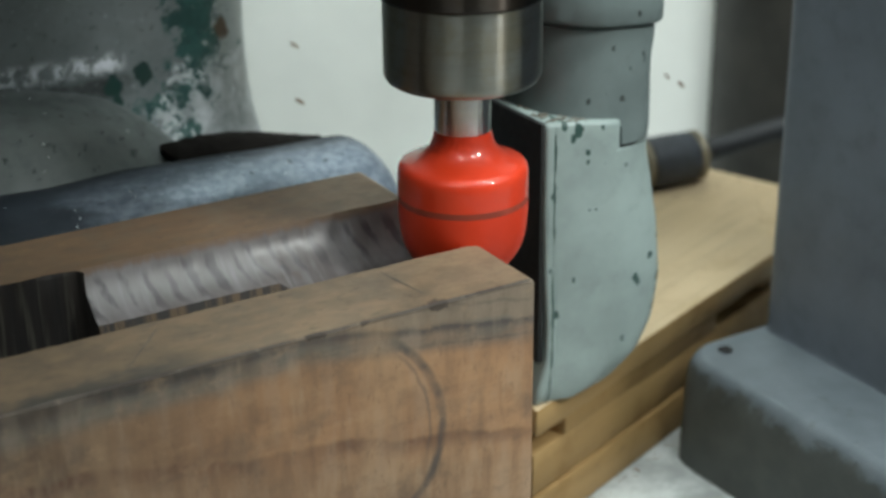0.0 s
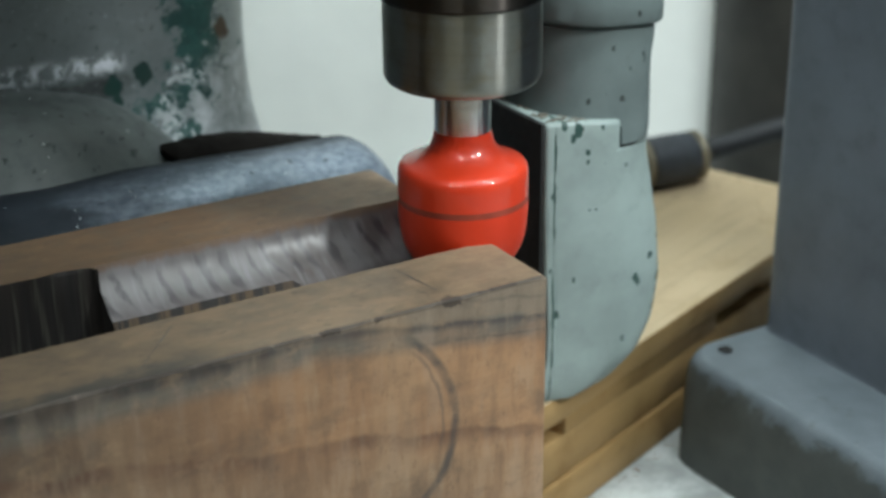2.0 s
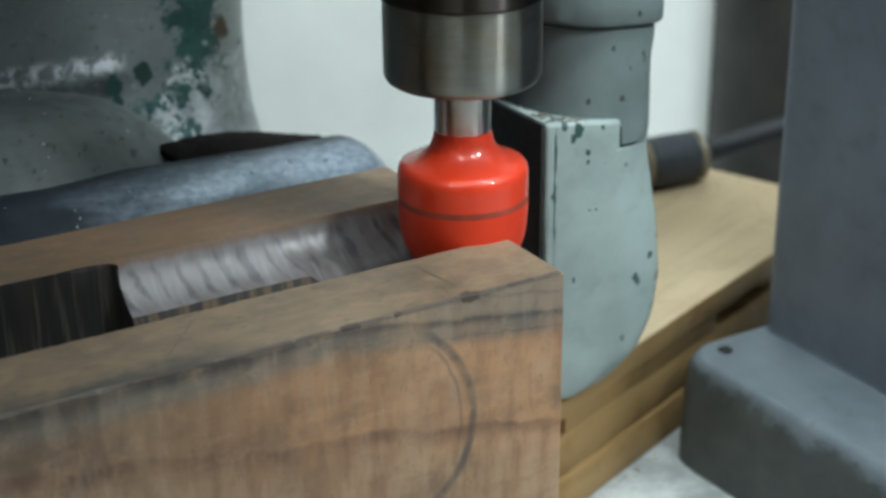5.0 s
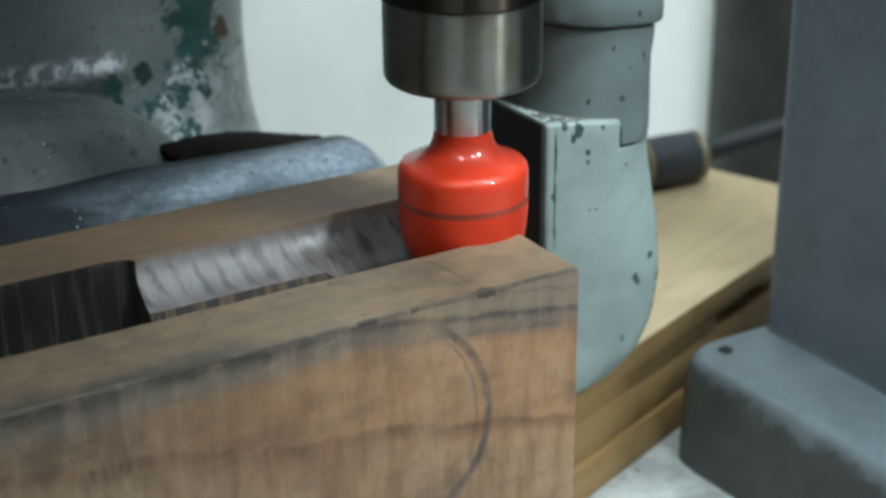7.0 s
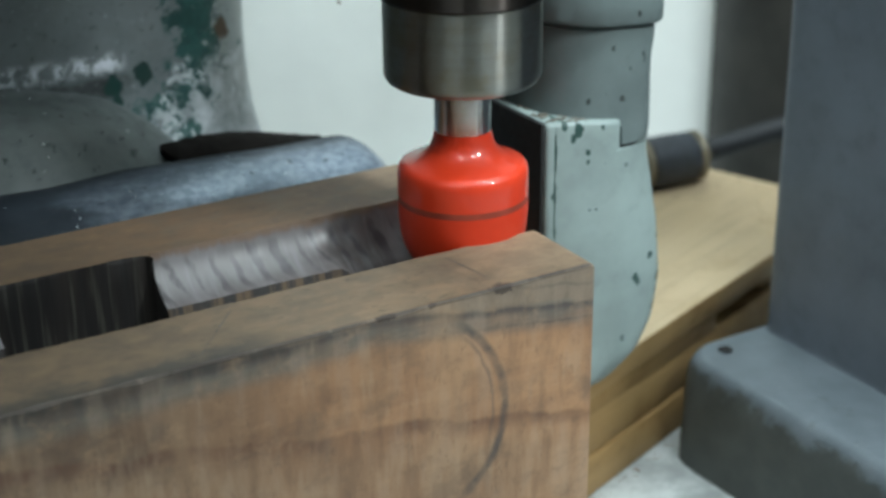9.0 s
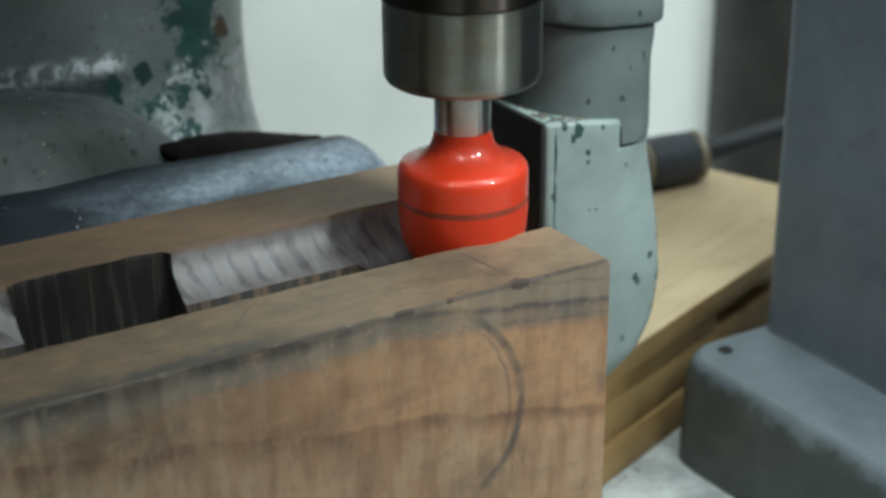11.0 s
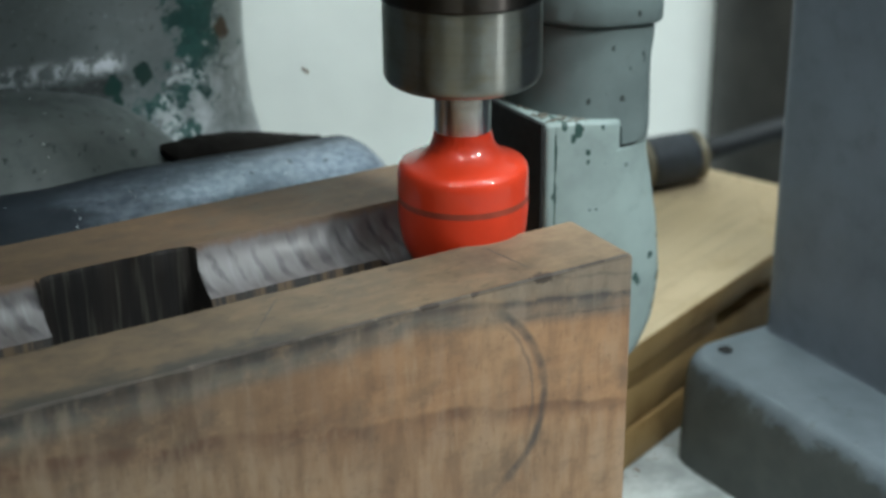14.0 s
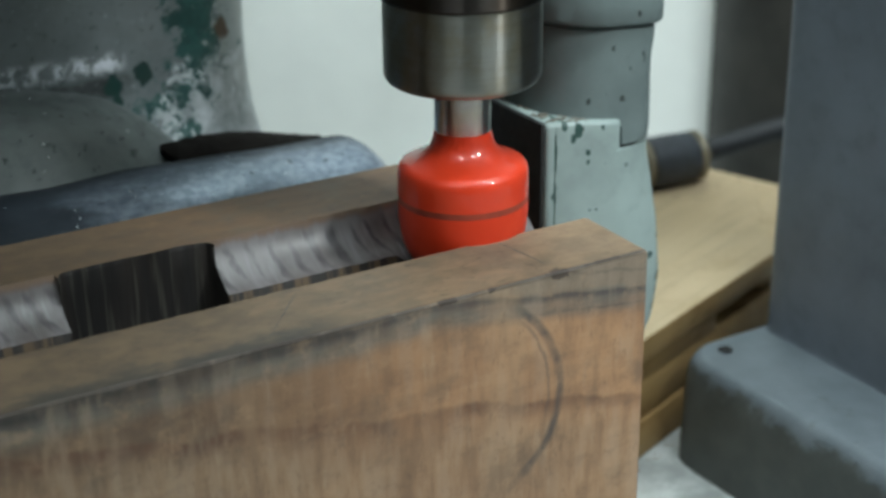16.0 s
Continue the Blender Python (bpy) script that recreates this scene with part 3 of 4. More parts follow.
# ---- the workpiece ----
def make_workpiece():
    x0, x1, pl, pr = -0.34, -0.0028, -0.117, -0.082
    zb = TABLE
    f, bk = -0.0345, 0.0415
    wall = [(0.0192, TOP - 0.0008), (0.0186, TOP - 0.0025), (0.0172, TOP - 0.0050), (0.0148, TOP - 0.0075), (0.0125, TOP - 0.0090), (0.0108, TOP - 0.0096)]
    a = [(f, zb), (f, TOP - 0.0003), (f + 0.0003, TOP), (-0.0127, TOP), (-0.0123, TOP - 0.0004), (-0.0121, TOP - 0.0125), (0.0102, TOP - 0.0125)]
    a += wall[::-1] + [(0.0198, TOP), (bk - 0.0006, TOP), (bk, TOP - 0.0006), (bk, zb)]
    deep = TOP - 0.034
    pocket = [(0.0200, TOP - 0.0008), (0.0200, TOP - 0.006), (0.0198, TOP - 0.012), (0.0196, TOP - 0.02), (0.0190, TOP - 0.028), (0.0180, deep)]
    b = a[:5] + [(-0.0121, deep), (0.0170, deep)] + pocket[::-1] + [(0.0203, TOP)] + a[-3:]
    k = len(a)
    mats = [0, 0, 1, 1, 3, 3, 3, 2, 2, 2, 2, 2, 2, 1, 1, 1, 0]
    bm = bmesh.new()
    xs, kinds = [], []

    def run(s, e, n, kind):
        for i in range(n + 1):
            xs.append(s + (e - s) * i / n)
            kinds.append(kind)

    run(x0, pl, 260, "a"), run(pl, pr, 60, "b"), run(pr, x1 - 0.0024, 160, "a"), run(x1 - 0.0024, x1, 8, "a")
    rows = []
    for x, kd in zip(xs, kinds):
        row = []
        for i, (y, z) in enumerate(a if kd == "a" else b):
            if 6 <= i <= 12:
                ripple = 0.00007 * math.sin(x * 1280 + y * 570 + 2.5 * noise.noise((x * 45, 0, 1))) + 0.0003 * noise.noise((x * 60, y * 80, 3))
                y += ripple
            if kd == "b" and 6 <= i <= 13:
                near, cr = min((x - pl, 0.0036), (pr - x, 0.0018))
                if near < cr:
                    y -= cr - math.sqrt(max(0.0, cr ** 2 - (cr - near) ** 2))
                y -= 0.0010 * max(0.0, min(1.0, (x - pr + 0.010) / 0.010)) ** 2
            if i in (7, 8) and kd == "a":
                # the last pass runs deeper: the step at the wall's foot ends in a short slope
                w = min(1.0, max(0.0, (x + 0.0405) / 0.0035))
                z -= 0.0027 * w * (1 if i == 7 else 0.5)
                y -= 0.0022 * w * (1 if i == 7 else 0.4)
            if i in (3, 4, 13):
                y += 0.0004 * noise.noise((x * 130, i, 5)) + 0.00022 * noise.noise((x * 900, i, 6))
            if i in (1, 2):
                w = 0.0007 * max(0, noise.noise((x * 110, 0, 8)))
                z -= w * (i == 1)
                y += w * (i == 2)
            d = x - x1 + 0.0024
            if d > 0:
                # rubbed corner round the end of the piece
                w = 0.0024 - math.sqrt(max(0.0, 0.0024 ** 2 - d * d))
                z -= w * 0.8 if z > TOP - 0.0008 else 0
                y += w * 0.5 if y < f + 0.0012 else 0
            row.append(bm.verts.new((x, y, z)))
        rows.append(row)
    for r, (p, q) in enumerate(zip(rows, rows[1:])):
        kp, kq = kinds[r], kinds[r + 1]
        for i in range(k):
            j = (i + 1) % k
            if kp != kq:
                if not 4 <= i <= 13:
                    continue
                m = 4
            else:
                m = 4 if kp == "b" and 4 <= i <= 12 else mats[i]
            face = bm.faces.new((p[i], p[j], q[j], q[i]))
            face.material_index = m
            face.smooth = 6 <= i <= 11 and kp == kq
    for row in (rows[0], rows[-1]):
        bm.faces.new(row).material_index = 0
    bmesh.ops.remove_doubles(bm, verts=bm.verts, dist=0.00002)
    for face in [g for g in bm.faces if g.calc_area() < 1e-12]:
        bm.faces.remove(face)
    root = thing("workpiece", BOARD_AT, "brown sawn wood block with a routed groove and scorched pocket", "wood block")
    part("body", bm, [M_FACE, M_TOP, M_WALLCUT, M_FLOORCUT, M_POCKET], root)

    # two scribed lines on the top
    def stroke(points, width, normal, name, label):
        bm = bmesh.new()
        prev = None
        for i, p in enumerate(points):
            p = Vector(p)
            d = (Vector(points[min(i + 1, len(points) - 1)]) - Vector(points[max(i - 1, 0)])).normalized()
            side = d.cross(Vector(normal)).normalized()
            w = width * (0.7 + 0.5 * noise.noise(p * 300)) * (0.35 + 0.65 * math.sin(math.pi * (0.08 + 0.84 * i / (len(points) - 1))))
            now = (bm.verts.new(p + side * w), bm.verts.new(p - side * w))
            if prev:
                bm.faces.new((prev[0], prev[1], now[1], now[0]))
            prev = now
        return part(name, bm, M_PENCIL, root, label)

    stroke([(-0.0291 + 0.0023 * i / 8, -0.0150 - 0.0143 * i / 8, TOP + 0.0001) for i in range(9)], 0.00022, (0, 0, 1), "scribed_line", "thin pencil line across the rim")
    stroke([(-0.0781 - 0.0135 * i / 8, -0.0153 - 0.0163 * i / 8, TOP + 0.0001) for i in range(9)], 0.00018, (0, 0, 1), "scribed_line", "thin pencil line across the rim")
    return root


workpiece = make_workpiece()


# ---- spindle nose, shank and cutter ----
def make_cutter():
    root = thing("router_cutter", pose(0.0003, 0, 0), "orange-red coated router bit spinning in a steel collet nut", "router bit")
    part("cutter_body", lathe([(0.0063, 0.0136), (0.0065, 0.0125), (0.0068, 0.0112), (0.0075, 0.0096), (0.0088, 0.0083), (0.0108, 0.0071),
                               (0.0128, 0.0064), (0.0138, 0.0059), (0.0143, 0.0052), (0.0145, 0.0042), (0.01455, 0.0032), (0.01455, 0.0015), (0.01455, 0.0), (0.01455, -0.0008), (0.01455, -0.0011)]), M_ORANGE, root)
    part("groove_ring", lathe([(0.01455, -0.0011), (0.01453, -0.0018), (0.0145, -0.0025)]), M_BAND, root, "grey-brown ring groove")
    part("cutter_tip", lathe([(0.01450, -0.0025), (0.0145, -0.005), (0.0143, -0.008), (0.0139, -0.011), (0.0131, -0.0135), (0.0120, -0.0156),
                              (0.0104, -0.0175), (0.0080, -0.0189), (0.0050, -0.0198), (0, -0.0200)]), M_TIP, root, "matt red cutting end")
    part("shank", lathe([(0.0062, 0.030), (0.0063, 0.0292), (0.0063, 0.0134), (0.0061, 0.0130)]), M_SHANK, root, "polished steel shank")
    part("collet_nut", lathe([(0.0150, 0.0440), (0.0171, 0.0436), (0.0172, 0.0400), (0.0172, 0.0300),
                              (0.0172, 0.0270), (0.0170, 0.0262), (0.0165, 0.0254), (0.0157, 0.0249), (0.0145, 0.0247), (0.0085, 0.0247), (0.0080, 0.0252)]), M_STEEL, root, "turned steel collet nut")
    part("spindle_nose", lathe([(0.0150, 0.275), (0.0150, 0.0500), (0.0178, 0.0496), (0.0180, 0.0440), (0.0176, 0.0434), (0.0150, 0.0432)]), M_DARKSTEEL, root, "dark oily spindle nose")
    return root


cutter = make_cutter()


# ---- the grey-green casting beside the cutter ----
def make_bracket():
    root = thing("machine_bracket", pose(0, 0, 0, 0, 0, AZ), "chipped grey-green enamelled cast iron bracket standing on pine boards", "machine part")
    right = [(-0.0725, 0.050), (-0.0712, 0.0560), (-0.0685, 0.0600), (-0.064, 0.0655), (-0.0555, 0.0702), (-0.049, 0.0715), (-0.043, 0.0720), (-0.036, 0.0711), (-0.028, 0.0703), (-0.0165, 0.0683), (-0.009, 0.0666), (-0.004, 0.0662), (0.0, 0.0660)]
    front = [(-0.0725, 0.0172), (-0.070, 0.0158), (-0.064, 0.0150), (0.01, 0.0150)]
    left = [(-0.0725, 0.0318), (-0.068, 0.0320), (-0.060, 0.0342), (-0.050, 0.0345), (-0.036, 0.0335), (-0.02, 0.033), (0.01, 0.033)]
    secs = []
    for i in range(37):
        z = -0.0725 + 0.0667 * i / 36
        a, b, c = lerp_table(left, z), lerp_table(right, z), lerp_table(front, z)
        ring = rounded(a, b, c, 0.052, (0.0012, 0.006, 0.004, 0.002))
        # a rolled lip along the near edge, a crease beside it and a soft ridge down the face
        ring[7:7] = [(a + 0.0021, c - 0.0001), (a + 0.0027, c + 0.0005), (a + 0.0034, c + 0.0001), (a + (b - a) * 0.30, c + 0.0003), (a + (b - a) * 0.55, c - 0.0012), (a + (b - a) * 0.61, c - 0.0013), (a + (b - a) * 0.70, c - 0.0006)]
        secs.append([(u, v, z) for u, v in ring])
    # a lug rises beside the skirt of the arm, its top falling away from the cutter
    for i in range(6):
        e = (0, 0, 0, 0, 0.0002, 0.0007)[i]
        ring = rounded(0.033 + e, 0.0552 - e, 0.0150 + e, 0.052, (0.0012, 0.0006, 0.001, 0.002))
        ring[7:7] = [(0.0351, 0.0149 + e), (0.0357, 0.0155 + e), (0.0364, 0.0151 + e), (0.0429, 0.0153 + e), (0.0500, 0.0140 + e), (0.0528, 0.0138 + e), (0.0544, 0.0144 + e)]
        f = (0.0, 0.3, 0.6, 0.85, 0.96, 1.0)[i]
        secs.append([(u, v, -0.0058 + (0.0101 - 0.12 * (u - 0.033)) * f) for u, v in ring])
    part("body", roughen(loft(secs, angle=50), 0.012, 0.0003), M_BRACKET, root)
    # black plate on the inner cheek, standing for the shade there
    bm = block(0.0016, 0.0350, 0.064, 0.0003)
    part("inner_cheek", bm, M_BLACK, root, "black inner cheek, its shade put into the colour").matrix_local = pose(0.0329, 0.0335, -0.0600)
    # the round arm above, stepped over the lug
    secs = []
    arm = [(0.0010, 0.0680, 0.0160), (0.0052, 0.0682, 0.0164), (0.010, 0.0682, 0.0166), (0.016, 0.0684, 0.0168), (0.021, 0.0690, 0.0167), (0.0232, 0.0691, 0.0167), (0.0236, 0.0685, 0.0172), (0.0243, 0.0685, 0.0172),
           (0.0246, 0.0696, 0.0152), (0.0255, 0.0700, 0.0147), (0.0300, 0.0701, 0.0146), (0.06, 0.0702, 0.0146), (0.345, 0.0704, 0.0146)]
    for z, b, a in ((-0.0051, 0.0664, 0.0154), (-0.0049, 0.0670, 0.0151), (-0.002, 0.0676, 0.0154), (-0.0005, 0.0678, 0.0157)):
        secs.append([(max(u, 0.0557), v, z) for u, v in rounded(0.0360 + (a - 0.0164), b, a, 0.064, (0.017, 0.0068, 0.006, 0.006), 14)])
    for z, b, a in arm:
        secs.append([(u, v, z + 0.085 * (0.064 - u) * (z > 0.01)) for u, v in rounded(0.0360 + (a - 0.0164), b, a, 0.064, (0.017, 0.0068, 0.006, 0.006), 14)])
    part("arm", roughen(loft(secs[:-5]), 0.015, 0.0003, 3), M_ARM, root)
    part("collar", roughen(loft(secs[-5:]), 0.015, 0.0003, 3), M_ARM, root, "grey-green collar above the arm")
    # black strip set into the seam, in place of the gap's own shade
    seam = [[(u, v, z) for u, v in rounded(0.0550, 0.0640, 0.0154, 0.050, (0.0004, 0.006, 0.003, 0.002), 8)] for z in (-0.0060, -0.0046)]
    part("seam", loft(seam), M_BLACK, root, "black strip standing for the shade in the seam under the skirt")
    bm = bmesh.new()
    rng = random.Random(4)
    for i in range(200):
        u, v = rng.uniform(0.034, 0.050), rng.uniform(0.0160, 0.040)
        if u > 0.0372 and v > 0.0164 and (u - 0.0360) + (v - 0.0164) > 0.0100:
            continue
        s = rng.uniform(0.00018, 0.00055)
        bmesh.ops.create_icosphere(bm, subdivisions=1, radius=s, matrix=Matrix.Translation((u, v, 0.0043 - 0.12 * (u - 0.033) + s * 0.3)) @ Matrix.Diagonal((1.8, 0.8, 0.6, 1)))
    part("dust_litter", bm, M_DUST, root, "wood dust and chips caught on the ledge")
    return root


make_bracket()


# ---- pine boards under the bracket ----
PL = radians(51.5)
PD = Vector((math.cos(PL), math.sin(PL), 0))
PN = Vector((-math.sin(PL), math.cos(PL), 0))


def pine_board(z0, z1, front, back, end, material, label):
    """Its near end is cut along the workpiece's side."""
    def corner(n, bxv):
        base = PN * n
        return base + PD * ((bxv - base.dot(BX)) / PD.dot(BX))
    a, d = corner(front, 0.0312), corner(back, 0.0312)
    b, c = PD * end + PN * front, PD * end + PN * back
    bm = bmesh.new()
    lo = [bm.verts.new((p.x, p.y, z0)) for p in (a, b, c, d)]
    hi = [bm.verts.new((p.x, p.y, z1)) for p in (a, b, c, d)]
    bm.faces.new(lo), bm.faces.new(hi)
    for i in range(4):
        j = (i + 1) % 4
        bm.faces.new((lo[i], lo[j], hi[j], hi[i]))
    bmesh.ops.recalc_face_normals(bm, faces=bm.faces)
    bmesh.ops.bevel(bm, geom=bm.edges[:], offset=0.0008, segments=2, affect="EDGES", profile=0.5)
    turn = Matrix.Rotation(PL, 4, "Z")
    bmesh.ops.transform(bm, matrix=turn.inverted(), verts=bm.verts)
    bm.normal_update()
    # tops keep their own timber; sides take the amber with shade painted in
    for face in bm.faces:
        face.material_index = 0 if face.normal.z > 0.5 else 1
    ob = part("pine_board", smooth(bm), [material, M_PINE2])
    ob.matrix_world = turn
    return tagged(ob, label, "board", "stacked pine boards")


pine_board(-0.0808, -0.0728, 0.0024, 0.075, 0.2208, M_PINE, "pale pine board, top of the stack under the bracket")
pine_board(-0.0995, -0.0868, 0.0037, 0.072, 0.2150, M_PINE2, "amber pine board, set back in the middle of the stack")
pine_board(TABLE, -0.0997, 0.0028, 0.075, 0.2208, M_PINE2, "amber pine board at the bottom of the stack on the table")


def spacer(a0, a1, n0, n1, label):
    """A short block between the boards, along the stack from a0 to a1."""
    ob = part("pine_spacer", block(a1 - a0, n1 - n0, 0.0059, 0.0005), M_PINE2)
    ob.matrix_world = Matrix.Rotation(PL, 4, "Z") @ pose((a0 + a1) / 2, (n0 + n1) / 2, -0.0867)
    return tagged(ob, label, "wood block", "spacers in the pine stack")


spacer(0.0490, 0.1310, 0.0034, 0.026, "amber pine spacer block under the top board")
spacer(0.1640, 0.2190, 0.0060, 0.030, "amber pine spacer block near the stack's end")
# unseen filler, added so that the gap between the boards stays dark
spacer(0.0800, 0.2190, 0.0400, 0.072, "amber pine filler added inside the stack to keep the gap dark")


# ---- slate grey post and its base ----
def make_post():
    a = math.degrees(math.atan2(-0.857, 0.517))
    root = thing("machine_post", pose(0.0645, 0.0725, TABLE, 0, 0, a), "slate grey painted post on a thick bolted base", "machine post")
    # local x runs along the front edge, local y away from it
    secs = []
    for z, lu, fv, r in ((0, -0.0048, -0.0026, 0.011), (0.006, -0.0050, -0.0020, 0.011), (0.025, -0.0047, -0.0013, 0.011), (0.0290, -0.0044, -0.0007, 0.0108), (0.0312, -0.0038, 0.0003, 0.0102), (0.0326, -0.0028, 0.0014, 0.0094), (0.0332, -0.0015, 0.0028, 0.0084)):
        ring = rounded(lu, 0.16, fv, 0.10, (r, r, r, r), 10)
        # points along the front so that the cast edge can waver
        ring[11:11] = [(lu + r + (0.16 - lu - 2 * r) * k / 30, fv) for k in range(1, 30)]
        secs.append([(u, v, z) for u, v in ring])
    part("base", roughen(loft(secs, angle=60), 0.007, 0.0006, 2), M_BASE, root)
    secs = []
    for z, e in ((0.0330, -0.0005), (0.0336, -0.0002), (0.0350, 0.0), (0.30, 0.0)):
        secs.append([(u, v, z) for u, v in rounded(e, 0.12, e, 0.06, (0.006, 0.006, 0.006, 0.006), 8)])
    post = part("post", loft(secs), M_POST, root)
    post.matrix_local = pose(-0.0025, 0.0296, 0)
    # shallow cup for the bolt hole; its inner shade comes from the black colour
    hole = part("bolt_hole", lathe([(0.0021, 0.0004), (0.0021, 0.0002), (0.0017, 0.0001), (0.0016, -0.002), (0, -0.002)], 24), M_BLACK, root, "dark bolt hole")
    hole.matrix_local = pose(0.0045, 0.0105, 0.0332)
    return root


make_post()


# ---- grip lying on the pine boards, and a rod behind ----
def make_grip():
    root = thing("tool_grip", pose(0.0690, 0.1900, -0.0638, 0, 90, 25), "dark rubber tool grip with brass ends lying on pine", "tool handle")
    part("sleeve", lathe([(0.0080, -0.0032), (0.0088, -0.0026), (0.0090, 0.0040), (0.0088, 0.0150), (0.0082, 0.0156)], 40), M_RUBBER, root)
    part("ferrule", lathe([(0.0070, 0.0154), (0.0088, 0.0158), (0.0090, 0.0180), (0.0078, 0.0190), (0, 0.0190)], 40), M_BRASS, root, "tarnished brass ferrule")
    part("ferrule", lathe([(0, -0.0060), (0.0086, -0.0060), (0.0088, -0.0050), (0.0088, -0.0034), (0.0080, -0.0030)], 40), M_BRASS, root, "tarnished brass ferrule")
    return root


make_grip()


bm = lathe([(0.0038, 0), (0.0041, 0.0005), (0.0041, 0.30), (0.0038, 0.3005)], 20)
rod = part("steel_rod", bm, M_BLUED)
rod.matrix_world = look((0.0000, 0.2400, TABLE + 0.0044), (-0.1000, 0.2400, TABLE + 0.0044 - 0.0315))
tagged(rod, "dark steel rod leaning up from the table", "rod")
# round-nosed dark panel, added in place of the soft-edged shade on the wall
arc = [radians(90 * k / 32) for k in range(33)]
nose = [(0.1068 + 0.070 * (1 - math.cos(a)), 0.299 - 0.046 * math.sin(a)) for a in arc] + [(0.60, 0.253), (0.60, 0.299)]
secs = [[(u, v, z) for u, v in nose] for z in (TABLE, 0.6)]
tagged(part("wall_shade_panel", loft(secs), M_DIM), "dim brown-grey panel standing in for shade on the white wall", "panel", kind="structure")


# ---- the worn machine at the back: column, shoulder and rounded bar ----
def make_machine():
    root = thing("worn_machine", pose(0, 0, 0, 0, 0, AZ), "old grey cast iron machine with worn green paint", "machine")
    # rounded bar along the workpiece
    secs = []
    R, cz, cv = 0.0255, -0.0346, 0.0690
    for i in range(70):
        u = -0.30 + 0.306 * i / 59 if i < 60 else 0.006 + 0.0125 * math.sin(radians(90 * (i - 59) / 10.2))
        r = R if i < 60 else R * math.cos(radians(90 * (i - 59) / 10.2)) ** 0.8
        # the bar dips a little towards its rounded end
        f = min(1.0, max(0.0, (u + 0.040) / 0.040))
        dip = 0.0012 * f * f * (3 - 2 * f)
        secs.append([(u, cv + r * math.cos(2 * math.pi * j / 48), cz - dip + r * math.sin(2 * math.pi * j / 48)) for j in range(48)])
    part("bar", roughen(loft(secs), 0.02, 0.0006, 5), M_BAR, root, "grey rounded iron bar with a painted pale sheen")
    bm = block(0.28, 0.040, 0.055, 0.004)
    part("bar_foot", bm, M_COLUMN, root).matrix_local = pose(-0.155, 0.075, TABLE)
    # column with a flared foot
    right = [(-0.112, 0.045), (-0.07, 0.022), (-0.045, 0.0085), (-0.030, 0.0040), (-0.0215, 0.0020), (-0.010, 0.0005), (0.0, 0.0), (0.20, 0.0)]
    secs = []
    for i in range(60):
        z = -0.112 + 0.46 * i / 59 if i else -0.112
        e = lerp_table(right, z)
        secs.append([(u, v, z) for u, v in rounded(-0.26 - e, 0.0095 + e * 0.8, 0.115 - e, 0.24, (0.03, 0.03, 0.02, 0.02), 10)])
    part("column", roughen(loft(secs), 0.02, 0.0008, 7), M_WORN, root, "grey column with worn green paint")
    # rounded shoulder in front of the column
    bm = bmesh.new()
    bmesh.ops.create_uvsphere(bm, u_segments=72, v_segments=48, radius=1)
    for v in bm.verts:
        v.co = Vector([math.copysign(abs(c) ** 0.9, c) for c in v.co])
    bmesh.ops.transform(bm, matrix=Matrix.Translation((-0.082, 0.1050, -0.030)) @ Matrix.Diagonal((0.058, 0.035, 0.0352, 1)), verts=bm.verts)
    part("shoulder", roughen(smooth(bm), 0.02, 0.0012, 9), M_COLUMN, root, "grey rounded casting shoulder")
    # black lens-shaped body standing in for the shadowed slot over the bar
    secs = []
    for i in range(41):
        s = i / 40
        h = 0.0060 * math.sin(math.pi * min(1, s * 1.02 + 0.01)) ** 0.6 * (1 - 0.55 * s) + 0.0001
        u, z = -0.037 + 0.047 * s, -0.0114 - 0.0052 * s + 0.0003 * noise.noise((s * 14, 0, 0))
        secs.append([(u, 0.084 + 0.009 * math.cos(2 * math.pi * j / 20), z + (h + 0.0005 * noise.noise((s * 25, j, 1))) * math.sin(2 * math.pi * j / 20)) for j in range(20)])
    part("slot_shade", loft(secs, angle=60), M_SLOT_SHADE, root, "black lens standing in for the shadowed slot over the bar")
    # unseen block, added to carry the spindle and keep light off the left
    bm = block(0.26, 0.32, 0.10, 0.012, 4)
    part("unseen_head", bm, M_COLUMN, root).matrix_local = pose(-0.11, 0.06, 0.27)
    return root


make_machine()


def make_specks():
    """Pale metal specks scattered on the bar and the shoulder."""
    rng = random.Random(11)
    bm = bmesh.new()
    for i in range(70):
        if i < 42:
            u, a = rng.uniform(-0.12, -0.012), radians(rng.uniform(70, 165))
            p = Vector((u, 0.0690 + 0.0257 * math.cos(a), -0.0349 + 0.0257 * math.sin(a)))
        else:
            a, b = radians(rng.uniform(200, 340)), radians(rng.uniform(20, 75))
            p = Vector((-0.082 + 0.0565 * math.cos(a) * math.cos(b), 0.105 + 0.0355 * math.sin(a) * math.cos(b), -0.030 + 0.0395 * math.sin(b)))
        r = rng.uniform(0.00010, 0.00026)
        bmesh.ops.create_icosphere(bm, subdivisions=1, radius=r, matrix=Matrix.Translation(p))
    ob = part("metal_specks", bm, M_SPECK)
    ob.matrix_world = pose(0, 0, 0, 0, 0, AZ)
    return tagged(ob, "tiny pale metal specks on the grey casting", "swarf", kind="stuff")


make_specks()


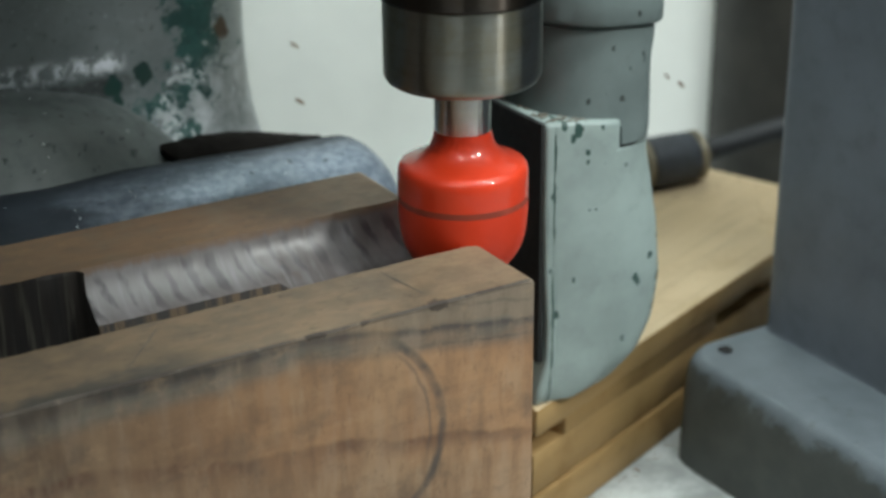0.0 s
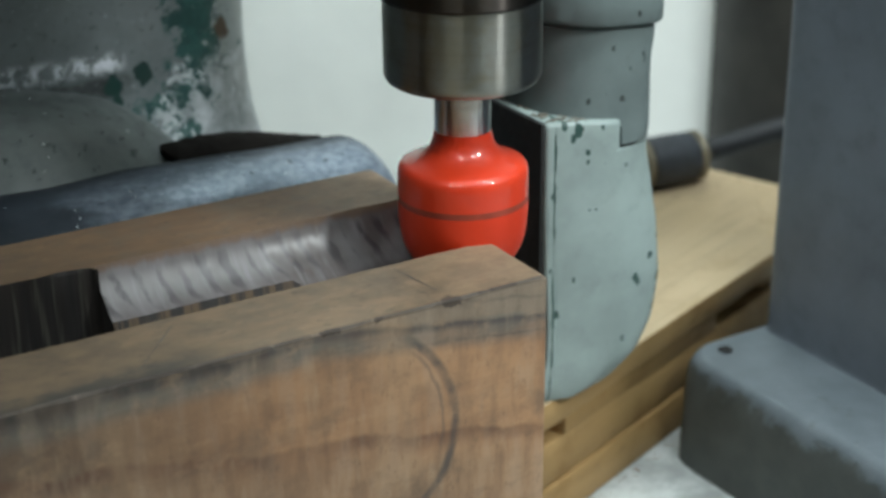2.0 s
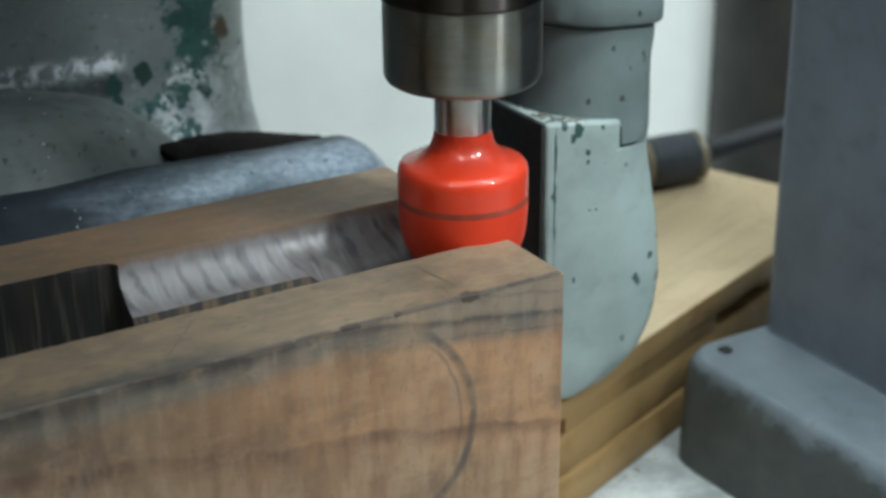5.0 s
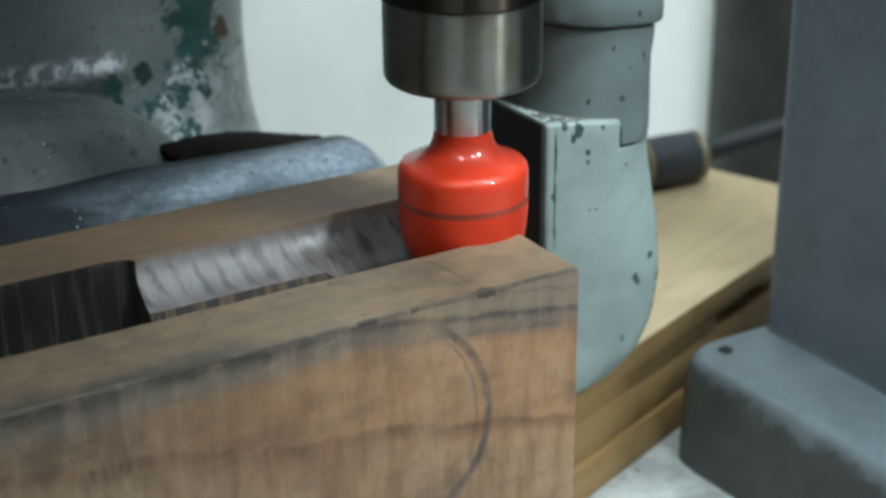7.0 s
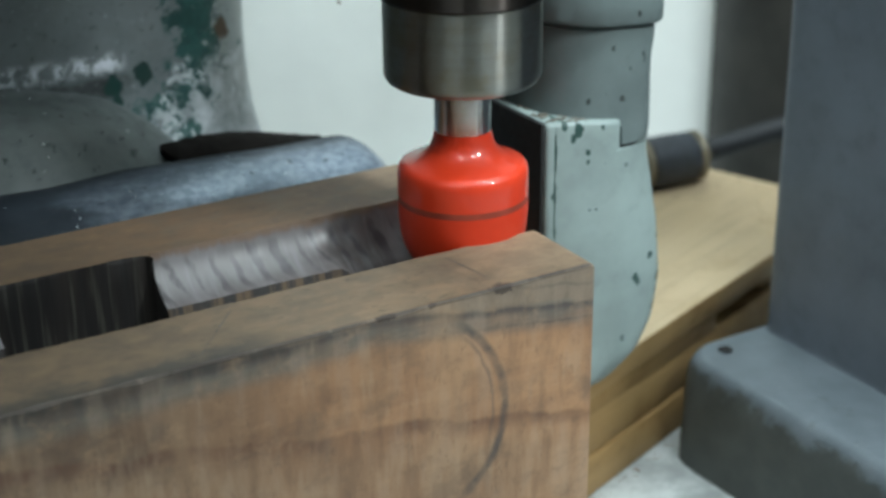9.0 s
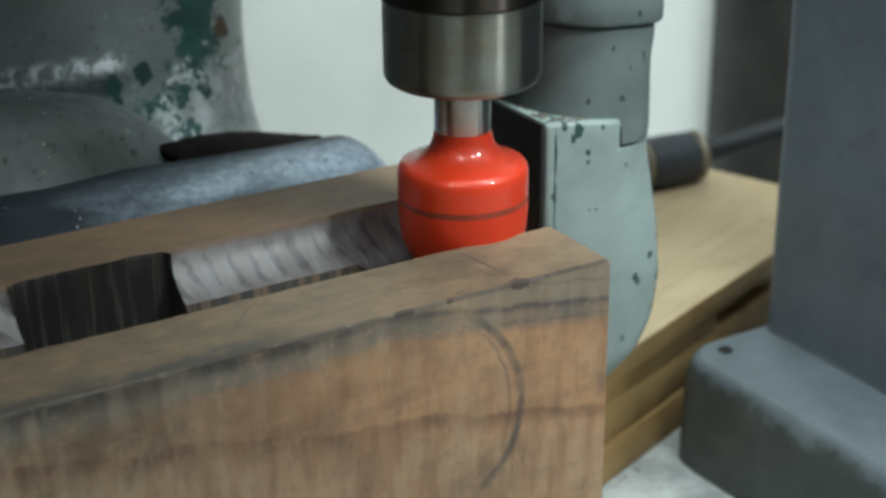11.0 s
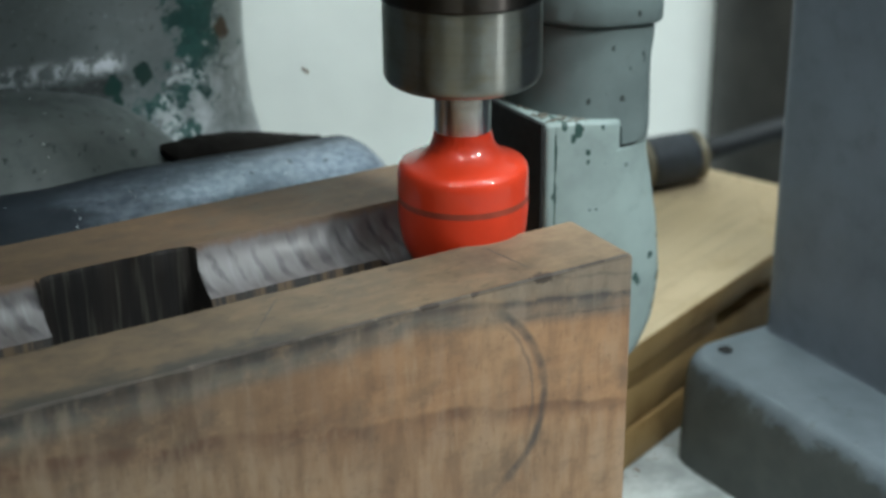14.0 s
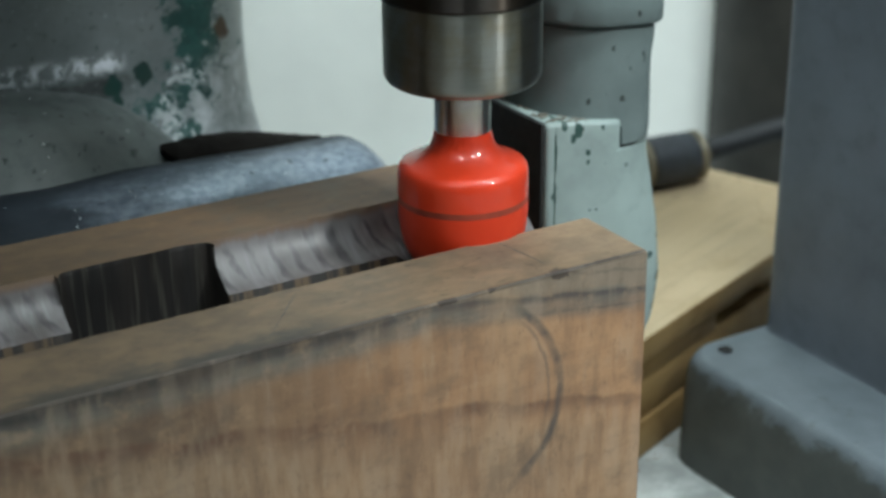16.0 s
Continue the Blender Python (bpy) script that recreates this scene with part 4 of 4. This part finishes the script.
def make_sawdust():
    """Crumbs lying on the table along the boards and on the top board."""
    rng = random.Random(23)
    bm = bmesh.new()
    for i in range(110):
        if i < 60:
            p, z = PD * rng.uniform(0.045, 0.16) + PN * (0.0015 - abs(rng.gauss(0, 0.003))), TABLE
        else:
            p, z = PD * rng.uniform(0.185, 0.219) + PN * rng.uniform(0.006, 0.070), -0.0728
        s = rng.uniform(0.00015, 0.00045)
        m = Matrix.Translation((p.x, p.y, z + s * 0.3)) @ pose(0, 0, 0, rng.uniform(-20, 20), rng.uniform(-20, 20), rng.uniform(0, 360)) @ Matrix.Diagonal((rng.uniform(1.2, 2.8), 0.8, 0.5, 1))
        bmesh.ops.create_icosphere(bm, subdivisions=1, radius=s, matrix=m)
    return tagged(part("sawdust", bm, M_CHIP), "brown sawdust crumbs on the table and the pine board", "sawdust", kind="stuff")


make_sawdust()


def make_chip(seed, size):
    bm = bmesh.new()
    bmesh.ops.create_icosphere(bm, subdivisions=2, radius=1)
    for v in bm.verts:
        v.co *= 1 + 0.35 * noise.noise(v.co * 1.7 + Vector((seed, 0, 0)))
        v.co.z += 0.5 * v.co.x * v.co.x
    bmesh.ops.transform(bm, matrix=Matrix.Diagonal((size * 1.5, size * 0.5, size * 0.22, 1)), verts=bm.verts)
    ob = part("wood_chip", smooth(bm), M_CHIP)
    return tagged(ob, "small curled brown wood chip thrown off by the cutter", "wood chip", "flying wood chips")


# each chip: seconds in mid-air, the place there, where it lands on the table, size
CHIPS = ((0.0, (-0.0454, 0.100, 0.0048), (-0.030, 0.262), 0.0014), (0.0, (-0.0446, 0.100, -0.0117), (-0.010, 0.270), 0.0017),
         (0.0, (0.0593, 0.100, -0.0053), (0.072, 0.262), 0.0014), (0.0, (0.0634, 0.100, -0.0078), (0.085, 0.268), 0.0018),
         (3.5, (-0.0522, 0.100, 0.0110), (-0.040, 0.275), 0.0012), (12.5, (-0.0431, 0.100, 0.0105), (-0.022, 0.280), 0.0015), (12.5, (-0.0361, 0.100, 0.0147), (0.004, 0.266), 0.0009),
         (1.5, (0.0890, 0.000, -0.0190), (0.105, -0.060), 0.0009), (1.5, (0.0930, 0.000, 0.0050), (0.125, -0.090), 0.0010), (3.0, (0.0830, 0.000, -0.0130), (0.098, -0.110), 0.0008),
         (3.5, (0.0845, 0.000, 0.0270), (0.118, -0.130), 0.0009), (12.5, (0.0970, 0.000, 0.0050), (0.140, -0.100), 0.0010),
         (9.0, (-0.0324, 0.100, 0.0168), (0.012, 0.276), 0.0010),
         (1.0, (-0.0355, 0.100, -0.0185), (-0.004, 0.274), 0.0010), (6.5, (-0.0476, 0.100, 0.0145), (-0.034, 0.270), 0.0009), (7.5, (-0.0520, 0.100, -0.0028), (-0.044, 0.266), 0.0013), (7.5, (-0.0364, 0.100, -0.0083), (-0.014, 0.278), 0.0011),
         (14.0, (-0.0426, 0.100, -0.0026), (-0.026, 0.268), 0.0014), (15.5, (-0.0403, 0.100, 0.0034), (-0.018, 0.264), 0.0012), (15.5, (-0.0313, 0.100, -0.0068), (0.002, 0.282), 0.0012),
         (3.0, (0.0837, 0.000, -0.0183), (0.112, -0.070), 0.0010), (3.0, (0.0785, 0.000, -0.0265), (0.108, -0.085), 0.0012), (3.0, (0.0612, 0.000, -0.0681), (0.090, -0.040), 0.0013), (3.0, (0.0661, 0.000, -0.0700), (0.096, -0.052), 0.0015),
         (3.0, (0.0640, 0.000, -0.0772), (0.092, -0.066), 0.0011), (3.0, (0.0551, 0.000, -0.0716), (0.086, -0.030), 0.0010), (3.5, (0.0550, 0.000, -0.0443), (0.088, -0.078), 0.0010), (4.0, (0.0055, -0.020, 0.0085), (0.084, -0.094), 0.0012))
chips = [make_chip(i + 1, c[3]) for i, c in enumerate(CHIPS)]


def motions():
    feed = ((0.0, 0.0), (0.5, 0.00076), (1.0, 0.00150), (1.5, 0.00226), (2.0, 0.00312), (2.5, 0.00385), (3.0, 0.00480), (3.5, 0.00572), (4.0, 0.00625), (6.5, 0.01022), (7.0, 0.01128), (7.5, 0.01212), (8.0, 0.01330), (8.5, 0.01444), (9.0, 0.01530),
            (11.5, 0.02035), (12.0, 0.02116), (12.5, 0.02220), (13.0, 0.02330), (13.5, 0.02428), (14.0, 0.02526), (14.5, 0.02630), (15.0, 0.02720), (15.5, 0.02812), (16.0, 0.02938))
    walk(workpiece, [(t, pose(BX.x * s, BX.y * s, 0, 0, 0, AZ)) for t, s in feed])
    for ob, (t, at, land, size) in zip(chips, CHIPS):
        # lies in the groove, is thrown out behind the cutter, falls to the table by the wall
        start, end = (BX * (-0.012 - size * 4) + BY * 0.004), Vector((*land, TABLE + size * 0.3))
        start.z = TOP - 0.0120
        rows = [(0.0, pose(*start, 0, 0, 20))] if t > 0 else []
        if t > 0.2:
            rows.append((t - 0.1, pose(*start, 0, 0, 20)))
        rows.append((t, pose(*at, 50, 30, 60)))
        mid = (Vector(at) + end) / 2 + Vector((0, 0, 0.020))
        rows += [(t + 0.1, pose(*mid, 70, 40, 90)), (t + 0.2, pose(*end, 30, 15, 120)), (t + 0.3, pose(*end, 0, 0, 135)), (16.0, pose(*end, 0, 0, 135))]
        walk(ob, rows)
    walk(cutter, [(i / 10, pose(0.0003, 0, 0, 0, 0, (75 * i) % 360)) for i in range(161)])


motions()
